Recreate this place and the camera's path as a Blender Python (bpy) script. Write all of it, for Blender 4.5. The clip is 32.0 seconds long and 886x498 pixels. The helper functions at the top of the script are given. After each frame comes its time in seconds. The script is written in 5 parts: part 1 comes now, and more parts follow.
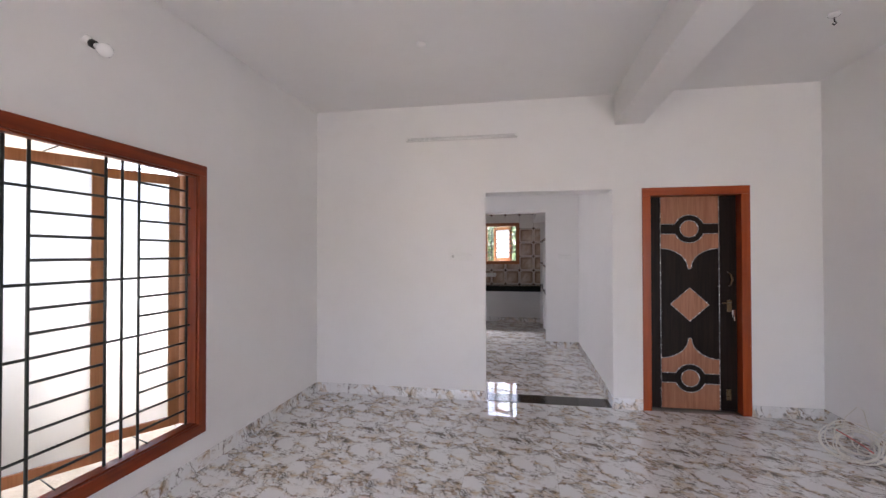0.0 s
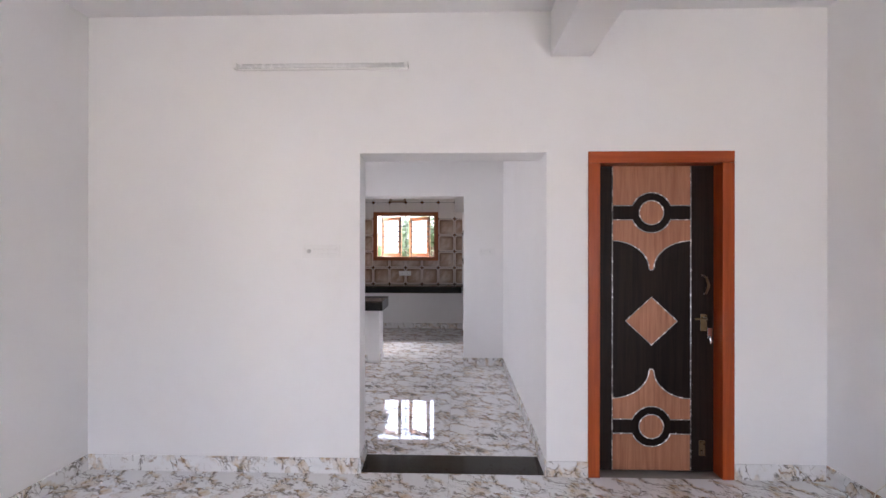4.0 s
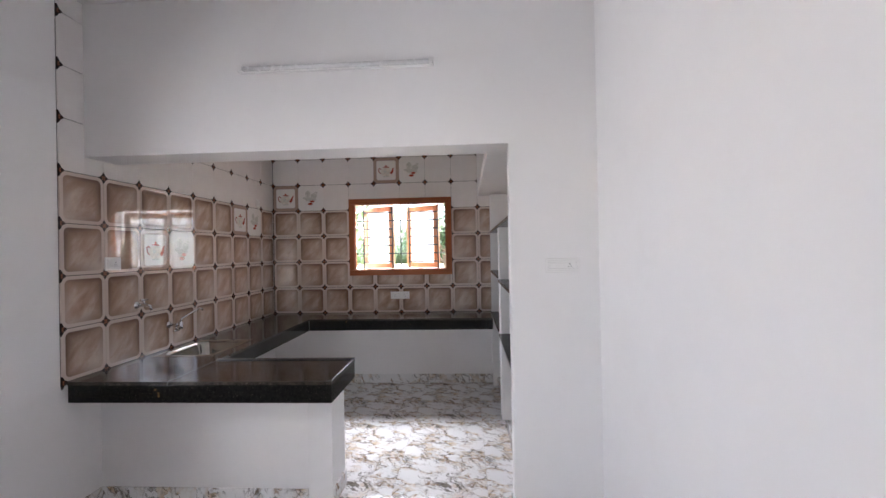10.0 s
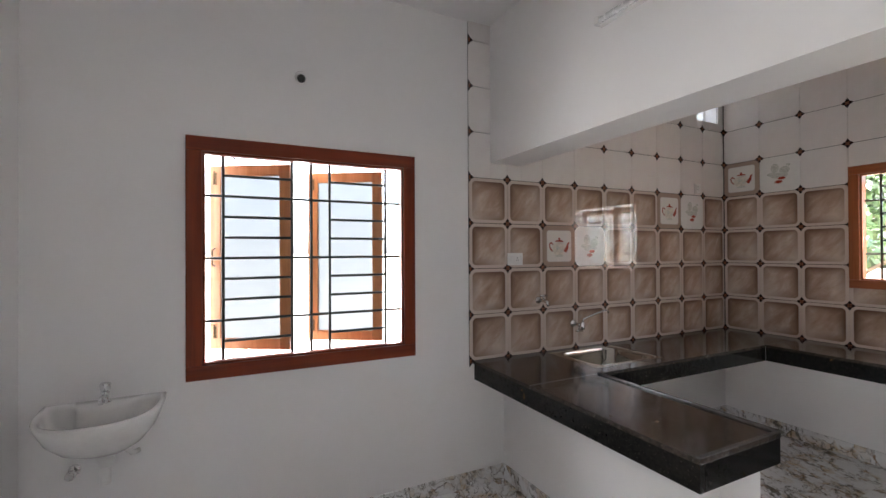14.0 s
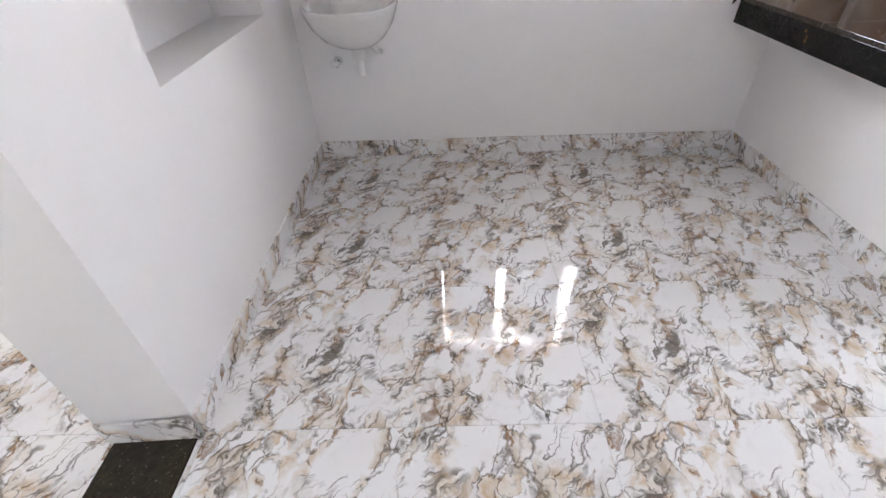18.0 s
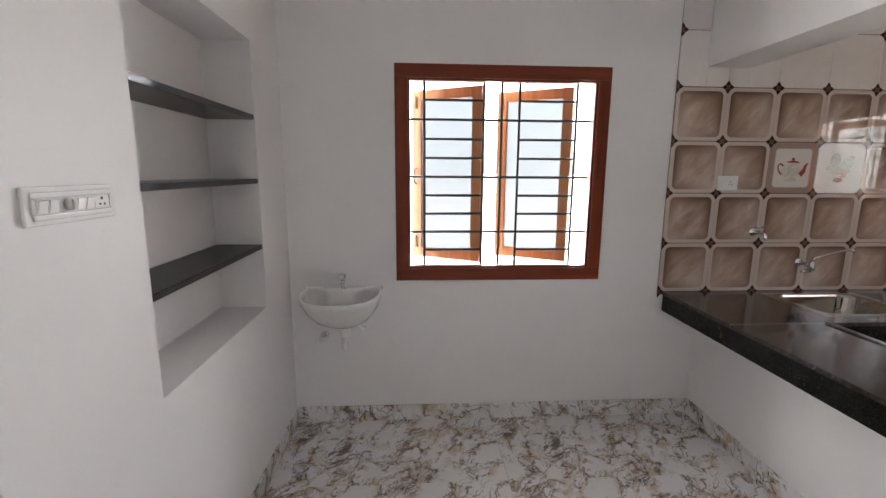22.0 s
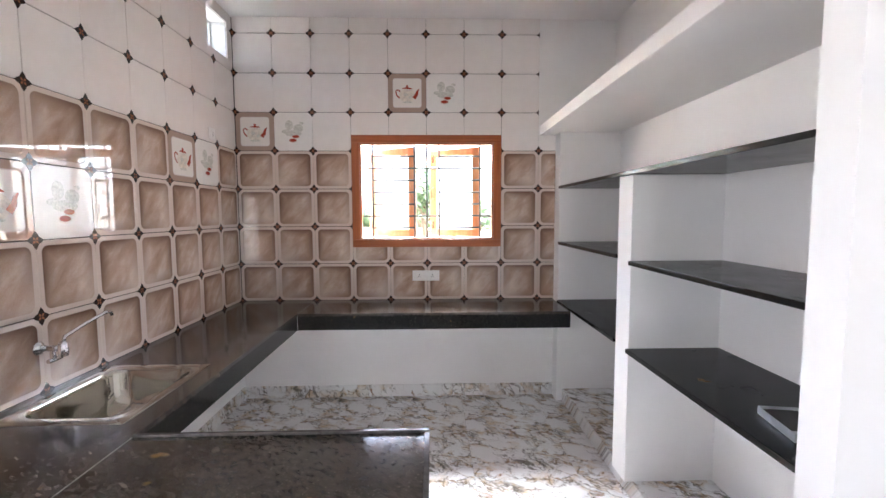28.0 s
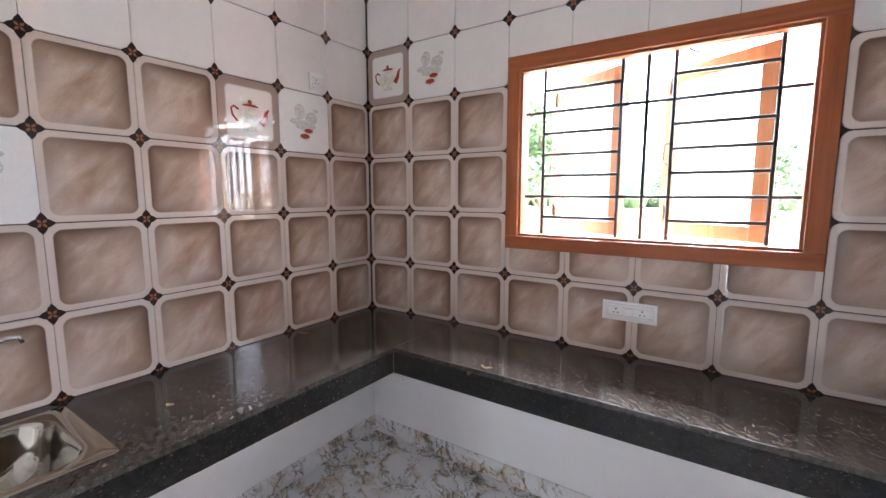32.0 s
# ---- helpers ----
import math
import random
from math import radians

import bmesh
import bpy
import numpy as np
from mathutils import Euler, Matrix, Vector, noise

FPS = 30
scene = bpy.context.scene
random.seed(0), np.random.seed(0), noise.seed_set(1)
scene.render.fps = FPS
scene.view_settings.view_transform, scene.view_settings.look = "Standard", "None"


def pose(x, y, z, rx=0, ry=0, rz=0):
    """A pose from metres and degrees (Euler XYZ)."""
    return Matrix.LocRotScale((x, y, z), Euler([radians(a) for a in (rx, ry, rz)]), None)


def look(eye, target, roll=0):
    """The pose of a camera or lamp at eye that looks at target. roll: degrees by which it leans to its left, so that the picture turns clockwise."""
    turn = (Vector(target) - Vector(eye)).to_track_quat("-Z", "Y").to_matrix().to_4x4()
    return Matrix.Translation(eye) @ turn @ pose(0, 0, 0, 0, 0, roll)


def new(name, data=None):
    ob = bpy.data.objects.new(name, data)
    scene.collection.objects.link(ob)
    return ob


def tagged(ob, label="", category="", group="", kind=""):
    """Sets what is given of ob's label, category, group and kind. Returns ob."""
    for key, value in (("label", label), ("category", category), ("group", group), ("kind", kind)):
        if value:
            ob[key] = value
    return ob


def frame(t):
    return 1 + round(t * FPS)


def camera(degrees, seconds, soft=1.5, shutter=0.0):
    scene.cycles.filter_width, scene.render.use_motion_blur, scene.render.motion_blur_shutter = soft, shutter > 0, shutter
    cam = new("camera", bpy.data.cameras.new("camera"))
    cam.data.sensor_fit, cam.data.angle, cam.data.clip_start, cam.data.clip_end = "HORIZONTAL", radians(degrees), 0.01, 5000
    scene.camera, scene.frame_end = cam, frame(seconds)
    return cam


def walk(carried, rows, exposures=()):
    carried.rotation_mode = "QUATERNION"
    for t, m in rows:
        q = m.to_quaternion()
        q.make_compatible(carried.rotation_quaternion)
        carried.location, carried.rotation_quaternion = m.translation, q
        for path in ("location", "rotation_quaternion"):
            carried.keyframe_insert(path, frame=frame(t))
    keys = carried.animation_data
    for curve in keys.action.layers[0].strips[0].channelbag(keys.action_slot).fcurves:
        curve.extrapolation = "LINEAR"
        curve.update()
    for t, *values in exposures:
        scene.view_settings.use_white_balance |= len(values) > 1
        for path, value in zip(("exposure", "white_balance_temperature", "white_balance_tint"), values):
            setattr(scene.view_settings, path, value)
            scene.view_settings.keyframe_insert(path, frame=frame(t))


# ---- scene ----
cam = camera(90.8, 32.0)
PATH = [
    (0, (-0.087, 0.249, 1.47), (-0.443, 2.217, 1.494), -0.1),
    (0.5, (-0.019, 0.26, 1.463), (-0.216, 2.25, 1.491), -0.4),
    (1, (0.044, 0.303, 1.451), (-0.073, 2.3, 1.467), -0.6),
    (1.5, (0.069, 0.459, 1.438), (0.014, 2.458, 1.438), -0.6),
    (2, (0.104, 0.696, 1.458), (0.087, 2.696, 1.439), -0.6),
    (2.5, (0.138, 0.947, 1.452), (0.12, 2.947, 1.432), -0.3),
    (4.5, (0.182, 2.105, 1.465), (0.118, 4.104, 1.474), 0.1),
    (5, (0.14, 2.391, 1.452), (0.078, 4.39, 1.464), 0.1),
    (5.5, (0.126, 2.69, 1.466), (0.068, 4.689, 1.474), 0.2),
    (6, (0.139, 3.001, 1.476), (0.084, 5.0, 1.498), 0.3),
    (6.5, (0.116, 3.265, 1.475), (0.066, 5.264, 1.51), 0.5),
    (7, (0.081, 3.544, 1.494), (0.041, 5.544, 1.53), 0.2),
    (7.5, (0.087, 3.841, 1.492), (0.039, 5.84, 1.525), -0.1),
    (8, (0.079, 4.037, 1.512), (0.03, 6.036, 1.538), -0.2),
    (8.5, (0.047, 4.244, 1.508), (0.006, 6.244, 1.533), -0.4),
    (9, (0.02, 4.435, 1.521), (-0.018, 6.435, 1.54), -0.6),
    (9.5, (0.025, 4.631, 1.519), (-0.05, 6.629, 1.533), -0.9),
    (10, (0.038, 4.81, 1.525), (-0.075, 6.807, 1.533), -1.1),
    (10.5, (0.035, 5.019, 1.528), (-0.107, 7.014, 1.538), -1.2),
    (11, (0.053, 5.204, 1.537), (-0.167, 7.191, 1.558), -1.7),
    (11.5, (0.137, 5.365, 1.544), (-0.248, 7.328, 1.567), -1.5),
    (12, (0.197, 5.49, 1.55), (-0.36, 7.411, 1.577), -1.4),
    (12.5, (0.199, 5.612, 1.538), (-0.588, 7.45, 1.576), -1.1),
    (13, (0.209, 5.699, 1.526), (-0.947, 7.331, 1.562), -1.1),
    (13.5, (0.224, 5.726, 1.531), (-1.302, 7.018, 1.554), -0.8),
    (14, (0.234, 5.73, 1.532), (-1.562, 6.612, 1.547), -0.3),
    (14.3, (0.233, 5.712, 1.545), (-1.659, 6.362, 1.548), -0.1),
    (14.5, (0.24, 5.702, 1.532), (-1.694, 6.213, 1.541), 0.5),
    (16.5, (0.232, 5.633, 1.511), (-1.754, 5.678, 1.286), 0.4),
    (17, (0.21, 5.641, 1.438), (-1.722, 5.681, 0.924), 0.3),
    (17.5, (0.193, 5.67, 1.337), (-1.607, 5.673, 0.464), -0.7),
    (17.9, (0.203, 5.673, 1.259), (-1.404, 5.649, 0.069), -2.1),
    (18, (0.218, 5.669, 1.251), (-1.334, 5.652, -0.011), -1.9),
    (18.5, (0.234, 5.686, 1.19), (-1.047, 5.646, -0.346), -3.4),
    (19, (0.243, 5.69, 1.173), (-0.85, 5.647, -0.502), -4.4),
    (19.5, (0.233, 5.683, 1.221), (-0.913, 5.647, -0.418), -3.9),
    (20, (0.236, 5.665, 1.31), (-1.141, 5.664, -0.141), -2.4),
    (20.5, (0.253, 5.668, 1.393), (-1.382, 5.696, 0.241), -1.8),
    (20.6, (0.251, 5.682, 1.4), (-1.442, 5.704, 0.336), -2.3),
    (21, (0.272, 5.65, 1.447), (-1.563, 5.716, 0.655), -1.1),
    (21.3, (0.29, 5.662, 1.499), (-1.623, 5.72, 0.92), -1.5),
    (21.5, (0.292, 5.671, 1.524), (-1.64, 5.747, 1.013), -0.5),
    (22, (0.275, 5.669, 1.534), (-1.692, 5.782, 1.188), 0.4),
    (22.5, (0.207, 5.674, 1.525), (-1.761, 5.909, 1.263), 1.2),
    (23, (0.045, 5.614, 1.519), (-1.874, 6.14, 1.308), 1.6),
    (23.5, (-0.112, 5.575, 1.51), (-1.93, 6.389, 1.331), 1.4),
    (24, (-0.254, 5.629, 1.482), (-1.945, 6.689, 1.346), 1.3),
    (24.5, (-0.424, 5.698, 1.504), (-1.914, 7.027, 1.391), 1.2),
    (25, (-0.579, 5.729, 1.522), (-1.706, 7.378, 1.399), 1.0),
    (25.5, (-0.674, 5.756, 1.527), (-1.378, 7.624, 1.408), 0.4),
    (26, (-0.72, 5.766, 1.528), (-1.075, 7.73, 1.398), -0.0),
    (26.5, (-0.743, 5.794, 1.523), (-0.95, 7.779, 1.391), 0.1),
    (28.5, (-0.698, 6.525, 1.51), (-0.618, 8.515, 1.329), -0.3),
    (29, (-0.664, 6.731, 1.494), (-0.625, 8.72, 1.286), -0.7),
    (29.5, (-0.573, 6.955, 1.507), (-0.62, 8.942, 1.289), -0.6),
    (30, (-0.543, 7.145, 1.502), (-0.668, 9.129, 1.285), -0.5),
    (30.5, (-0.515, 7.371, 1.513), (-0.752, 9.345, 1.295), -0.6),
    (31, (-0.474, 7.552, 1.51), (-0.953, 9.482, 1.294), -0.5),
    (31.5, (-0.394, 7.736, 1.527), (-1.178, 9.562, 1.302), -0.4),
    (32, (-0.389, 7.913, 1.518), (-1.509, 9.551, 1.266), -0.0),
]
EXPOSURES = [(0.0, 4.38, 6250, 20), (1.0, 4.53, 6230, 19), (2.0, 4.95, 6100, 18), (5.0, 4.7, 6050, 20), (6.0, 4.63, 5950, 17), (7.0, 4.58, 5960, 16), (8.0, 4.85, 6050, 16), (9.0, 5.13, 6050, 15), (11.0, 5.07, 6150, 16), (13.0, 5.33, 6250, 13), (14.0, 4.92, 6300, 12), (14.5, 5.01, 6300, 12), (16.5, 4.97, 6300, 10), (17.5, 5.17, 6200, 11), (18.0, 5.66, 6150, 13), (19.0, 5.65, 6250, 14), (20.0, 5.68, 6250, 16), (21.0, 5.15, 6350, 14), (22.0, 4.93, 6450, 13), (23.0, 5.01, 6430, 15), (24.0, 4.84, 6400, 16), (25.0, 5.2, 6350, 15), (26.0, 5.66, 6250, 12), (28.5, 5.99, 6050, 14), (30.0, 6.05, 6050, 14), (32.0, 5.95, 5800, 14)]
walk(cam, [(t, look(eye, target, roll)) for t, eye, target, roll in PATH], EXPOSURES)
SKY, SUN = 0.09, 1.0
W_FILL_WEST, W_FILL_EAST, W_DINE, W_KITCH = 0.3, 0.8, 3.75, 58.0

# ---- light: an overcast-bright tropical noon, sun behind the house ----
world = bpy.data.worlds.new("sky")
scene.world = world
world.use_nodes = True
wn = world.node_tree.nodes
sky = wn.new("ShaderNodeTexSky")
sky.sky_type = "NISHITA"
sky.sun_disc = False
sky.sun_elevation = radians(52)
sky.sun_rotation = radians(95)
sky.air_density, sky.dust_density, sky.ozone_density = 1.0, 4.0, 1.0
wn["Background"].inputs["Strength"].default_value = SKY
haze = wn.new("ShaderNodeHueSaturation")  # thin white haze over the blue
haze.inputs["Saturation"].default_value = 0.55
world.node_tree.links.new(sky.outputs[0], haze.inputs["Color"])
world.node_tree.links.new(haze.outputs[0], wn["Background"].inputs[0])
sun = new("sun", bpy.data.lights.new("sun", "SUN"))
sun.data.energy, sun.data.angle, sun.data.color = SUN, radians(10), (1.0, 0.96, 0.90)
sun.matrix_world = look((7.5, -0.65, 9.4), (0, 0, 0))


def daylight(name, x, y, z, w, h, target, watts):
    """An area lamp that stands in for sky light at an opening."""
    ob = new(name, bpy.data.lights.new(name, "AREA"))
    ob.data.shape, ob.data.size, ob.data.size_y = "RECTANGLE", w, h
    ob.data.energy, ob.data.color = watts, (1.0, 0.992, 0.98)
    ob.matrix_world = look((x, y, z), target)
    return ob


# unseen fill lamps added in the south wall, behind the camera's first stand
daylight("fill_front_west", -1.5, -1.42, 1.35, 1.3, 1.2, (-1.5, 5, 1.35), W_FILL_WEST)
daylight("fill_front_east", 2.16, -1.42, 1.05, 0.66, 2.1, (2.16, 5, 1.05), W_FILL_EAST)
# lamps added outside the dining and kitchen windows, standing in for brighter sky light
daylight("daylight_dining_window", -3.05, 6.15, 1.5, 1.9, 1.45, (-1.0, 6.15, 1.5), W_DINE)
daylight("daylight_kitchen_window", -0.75, 12.7, 4.45, 3.6, 1.5, (-0.75, 9.87, 3.2), W_KITCH)


# ---- materials ----
class Mat:
    """A node material with a short way to add nodes and links."""

    def __init__(self, name, color=(0.8, 0.8, 0.8), rough=0.5, metal=0.0, **more):
        self.m = bpy.data.materials.new(name)
        self.m.use_nodes = True
        self.t = self.m.node_tree
        self.b = self.t.nodes["Principled BSDF"]
        self.b.inputs["Base Color"].default_value = (*color, 1)
        self.b.inputs["Roughness"].default_value = rough
        self.b.inputs["Metallic"].default_value = metal
        for key, value in more.items():
            self.b.inputs[key.replace("_", " ")].default_value = value

    def n(self, kind, **props):
        node = self.t.nodes.new("ShaderNode" + kind)
        for key, value in props.items():
            if key == "op":
                node.operation = value
            elif key == "feature":
                node.feature = value
            elif key == "blend":
                node.data_type, node.blend_type = "RGBA", value
            elif key == "vector_type":
                node.vector_type = value
        return node

    def l(self, a, b):
        self.t.links.new(a, b)

    def coords(self, which="Object"):
        return self.n("TexCoord").outputs[which]

    def mapped(self, vec, scale=(1, 1, 1), rot=(0, 0, 0), loc=(0, 0, 0)):
        if any(rot):
            turn = self.n("Mapping")
            turn.inputs["Rotation"].default_value = rot
            self.l(vec, turn.inputs["Vector"])
            vec = turn.outputs[0]
        mp = self.n("Mapping")
        mp.inputs["Scale"].default_value = scale
        mp.inputs["Location"].default_value = loc
        self.l(vec, mp.inputs["Vector"])
        return mp.outputs[0]

    def noise(self, vec, scale, detail=4.0, rough=0.55, distort=0.0):
        nz = self.n("TexNoise")
        nz.inputs["Scale"].default_value = scale
        nz.inputs["Detail"].default_value = detail
        nz.inputs["Roughness"].default_value = rough
        nz.inputs["Distortion"].default_value = distort
        if vec is not None:
            self.l(vec, nz.inputs["Vector"])
        return nz

    def ramp(self, fac, *stops):
        r = self.n("ValToRGB")
        el = r.color_ramp.elements
        while len(el) < len(stops):
            el.new(0.5)
        for e, (p, c) in zip(el, stops):
            e.position = p
            e.color = (*c, 1) if isinstance(c, tuple) else (c, c, c, 1)
        self.l(fac, r.inputs[0])
        return r.outputs[0]

    def math(self, op, a, b=None, c=None):
        m = self.n("Math", op=op)
        for k, v in enumerate((a, b, c)):
            if v is None:
                continue
            if isinstance(v, (int, float)):
                m.inputs[k].default_value = v
            else:
                self.l(v, m.inputs[k])
        return m.outputs[0]

    def mix(self, fac, a, b, blend="MIX"):
        m = self.n("Mix", blend=blend)
        for k, v in ((0, fac), (6, a), (7, b)):
            if isinstance(v, (int, float)):
                m.inputs[k].default_value = v
            elif isinstance(v, tuple):
                m.inputs[k].default_value = (*v, 1)
            else:
                self.l(v, m.inputs[k])
        return m.outputs[2]

    def bump(self, height, strength=0.2, distance=0.002):
        b = self.n("Bump")
        b.inputs["Strength"].default_value = strength
        b.inputs["Distance"].default_value = distance
        self.l(height, b.inputs["Height"])
        self.l(b.outputs[0], self.b.inputs["Normal"])

    def color(self, out):
        self.l(out, self.b.inputs["Base Color"])

    def rough(self, out):
        self.l(out, self.b.inputs["Roughness"])


def paint_material():
    """White emulsion on trowelled plaster: faint waviness, tiny pits, slight tone changes."""
    m = Mat("white_wall_paint", rough=0.55)
    v = m.n("NewGeometry").outputs["Position"]
    big = m.noise(v, 0.9, 3.0)
    small = m.noise(v, 14.0, 4.0)
    tone = m.ramp(big.outputs[0], (0.3, (0.855, 0.842, 0.832)), (0.7, (0.885, 0.873, 0.866)))
    smudge = m.ramp(m.noise(v, 4.5, 5.0, 0.65).outputs[0], (0.5, 0.0), (0.78, 0.35))
    m.color(m.mix(smudge, tone, (0.82, 0.80, 0.785)))
    h = m.math("ADD", m.math("MULTIPLY", m.noise(v, 3.0, 3.0).outputs[0], 1.5), m.math("MULTIPLY", small.outputs[0], 0.25))
    m.bump(h, 0.25, 0.004)
    m.rough(m.ramp(small.outputs[0], (0.3, 0.48), (0.7, 0.62)))
    return m.m


def marble_material(name="marble_print_tile", cut_strips=False):
    """Printed marble on polished vitrified tile: white ground, speckled brown-black veins, tan clouds. The print repeats from tile to tile."""
    m = Mat(name, rough=0.05)
    m.b.inputs["Specular IOR Level"].default_value = 0.7
    v = m.coords("Object")
    sep = m.n("SeparateXYZ")
    m.l(v, sep.inputs[0])
    # skirting pieces stand upright: fold their height into the print's plane
    flat = m.n("CombineXYZ")
    m.l(sep.outputs["X"], flat.inputs[0])
    m.l(m.math("ADD", sep.outputs["Y"], m.math("MULTIPLY", sep.outputs["Z"], 0.8)), flat.inputs[1])
    if cut_strips:
        # each strip is cut from another place of the print
        place = m.n("CombineXYZ")
        m.l(m.math("MULTIPLY", m.n("ObjectInfo").outputs["Random"], 23.0), place.inputs[0])
        apart = m.n("VectorMath", op="ADD")
        m.l(flat.outputs[0], apart.inputs[0])
        m.l(place.outputs[0], apart.inputs[1])
        flat = apart
    v = flat.outputs[0]

    def warped(amount, scale):
        nz = m.noise(v, scale, 4.0, 0.6)
        centred = m.n("VectorMath", op="SUBTRACT")
        m.l(nz.outputs["Color"], centred.inputs[0])
        centred.inputs[1].default_value = (0.5, 0.5, 0.5)
        shift = m.n("VectorMath", op="MULTIPLY_ADD")
        m.l(centred.outputs[0], shift.inputs[0])
        shift.inputs[1].default_value = (amount, amount, 0)
        m.l(v, shift.inputs[2])
        return shift.outputs[0]

    coarse, fine = warped(0.30, 3.2), warped(0.16, 7.0)

    def patch(scale, low, high, loc):
        return m.ramp(m.noise(m.mapped(v, (1, 1, 1), (0, 0, 0), loc), scale, 3.0, 0.6).outputs[0], (low, 0.0), (high, 1.0))

    def cracks(vec, scale, rot, stretch, loc):
        """Distance to the borders of broken slabs of stone."""
        vo = m.n("TexVoronoi", feature="DISTANCE_TO_EDGE")
        vo.inputs["Scale"].default_value = scale
        m.l(m.mapped(vec, stretch, (0, 0, radians(rot)), loc), vo.inputs["Vector"])
        return vo.outputs["Distance"]

    def times(*values):
        out = values[0]
        for other in values[1:]:
            out = m.math("MULTIPLY", out, other)
        return out

    def shift_noise(out, vec, scale, amount):
        return m.math("ADD", out, m.math("MULTIPLY", m.math("SUBTRACT", m.noise(vec, scale, 4.0, 0.6).outputs[0], 0.5), amount))

    grain = m.ramp(m.noise(fine, 85.0, 3.0, 0.6).outputs[0], (0.36, 0.2), (0.50, 1.0))
    # white islands with a breath of grey
    c = m.ramp(m.noise(coarse, 4.5, 5.0, 0.6).outputs[0], (0.28, (0.71, 0.69, 0.675)), (0.42, (0.835, 0.825, 0.82)), (0.7, (0.865, 0.858, 0.855)))
    big = shift_noise(cracks(coarse, 3.5, 32, (1.0, 1.75, 1), (3, 1, 0)), v, 9.0, 0.42)
    busy = m.ramp(big, (0.0, 1.0), (0.17, 0.0))
    # broken chips between the islands: some ochre, some grey, with crumbly dark borders
    place = m.mapped(fine, (1.0, 1.7, 1), (0, 0, radians(26)), (8, 4, 0))
    chips = m.n("TexVoronoi")
    chips.inputs["Scale"].default_value = 13.0
    m.l(place, chips.inputs["Vector"])
    hue = m.n("SeparateColor")
    m.l(chips.outputs["Color"], hue.inputs[0])
    cloud = m.ramp(m.noise(fine, 24.0, 4.0, 0.65).outputs[0], (0.34, 0.15), (0.6, 1.0))
    c = m.mix(times(m.ramp(hue.outputs[0], (0.44, 0.0), (0.56, 0.9)), busy, cloud), c, (0.57, 0.41, 0.235))
    c = m.mix(times(m.ramp(hue.outputs[1], (0.72, 0.0), (0.8, 0.6)), busy, cloud), c, (0.47, 0.41, 0.345))
    small = cracks(fine, 13.0, 26, (1.0, 1.7, 1), (8, 4, 0))
    line = times(m.ramp(small, (0.022, 1.0), (0.072, 0.0)), busy, patch(6.0, 0.42, 0.50, (4, 3, 0)), grain)
    c = m.mix(m.math("MULTIPLY", line, 0.84), c, (0.085, 0.058, 0.036))
    # long seams and hairlines through the islands
    seam = cracks(coarse, 3.5, 32, (1.0, 1.75, 1), (3, 1, 0))
    line = times(m.ramp(seam, (0.006, 1.0), (0.03, 0.0)), patch(5.2, 0.47, 0.53, (4, 13, 0)), grain)
    c = m.mix(m.math("MULTIPLY", line, 0.74), c, (0.10, 0.07, 0.045))
    hair = times(m.ramp(cracks(coarse, 6.4, 48, (1.0, 1.5, 1), (1, 7, 0)), (0.004, 1.0), (0.018, 0.0)), patch(4.0, 0.5, 0.58, (6, 3, 0)))
    c = m.mix(m.math("MULTIPLY", hair, 0.55), c, (0.42, 0.38, 0.34))
    # bundles of slanting strokes
    for k, (rot, loc) in enumerate(((58, (5, 1, 0)), (40, (1, 6, 0)))):
        nz = m.noise(m.mapped(fine, (1.0, 5.0, 1), (0, 0, radians(rot)), loc), 3.4, 2.0, 0.5, 0.3)
        r3 = m.math("ABSOLUTE", m.math("SUBTRACT", nz.outputs[0], 0.5))
        st = times(m.ramp(r3, (0.006, 1.0), (0.034, 0.0)), patch(4.0, 0.535, 0.60, (9 + k, 7, 0)))
        c = m.mix(m.math("MULTIPLY", st, 0.85), c, (0.15, 0.13, 0.11))
    # rust knots and black grit
    rust = m.ramp(m.noise(m.mapped(fine, (1, 1.8, 1), (0, 0, radians(30)), (2, 9, 0)), 8.0, 3.0, 0.6).outputs[0], (0.615, 0.0), (0.66, 0.9))
    c = m.mix(times(rust, cloud), c, (0.27, 0.15, 0.07))
    grit = times(m.ramp(m.noise(fine, 42.0, 2.0, 0.5).outputs[0], (0.58, 0.0), (0.64, 1.0)), patch(5.0, 0.50, 0.58, (5, 8, 0)), busy)
    c = m.mix(m.math("MULTIPLY", grit, 0.85), c, (0.07, 0.06, 0.05))
    m.color(c)
    m.rough(m.ramp(m.noise(v, 30.0, 3.0).outputs[0], (0.3, 0.004), (0.75, 0.016)))
    m.bump(m.noise(v, 1.6, 2.0).outputs[0], 0.03, 0.003)
    return m.m


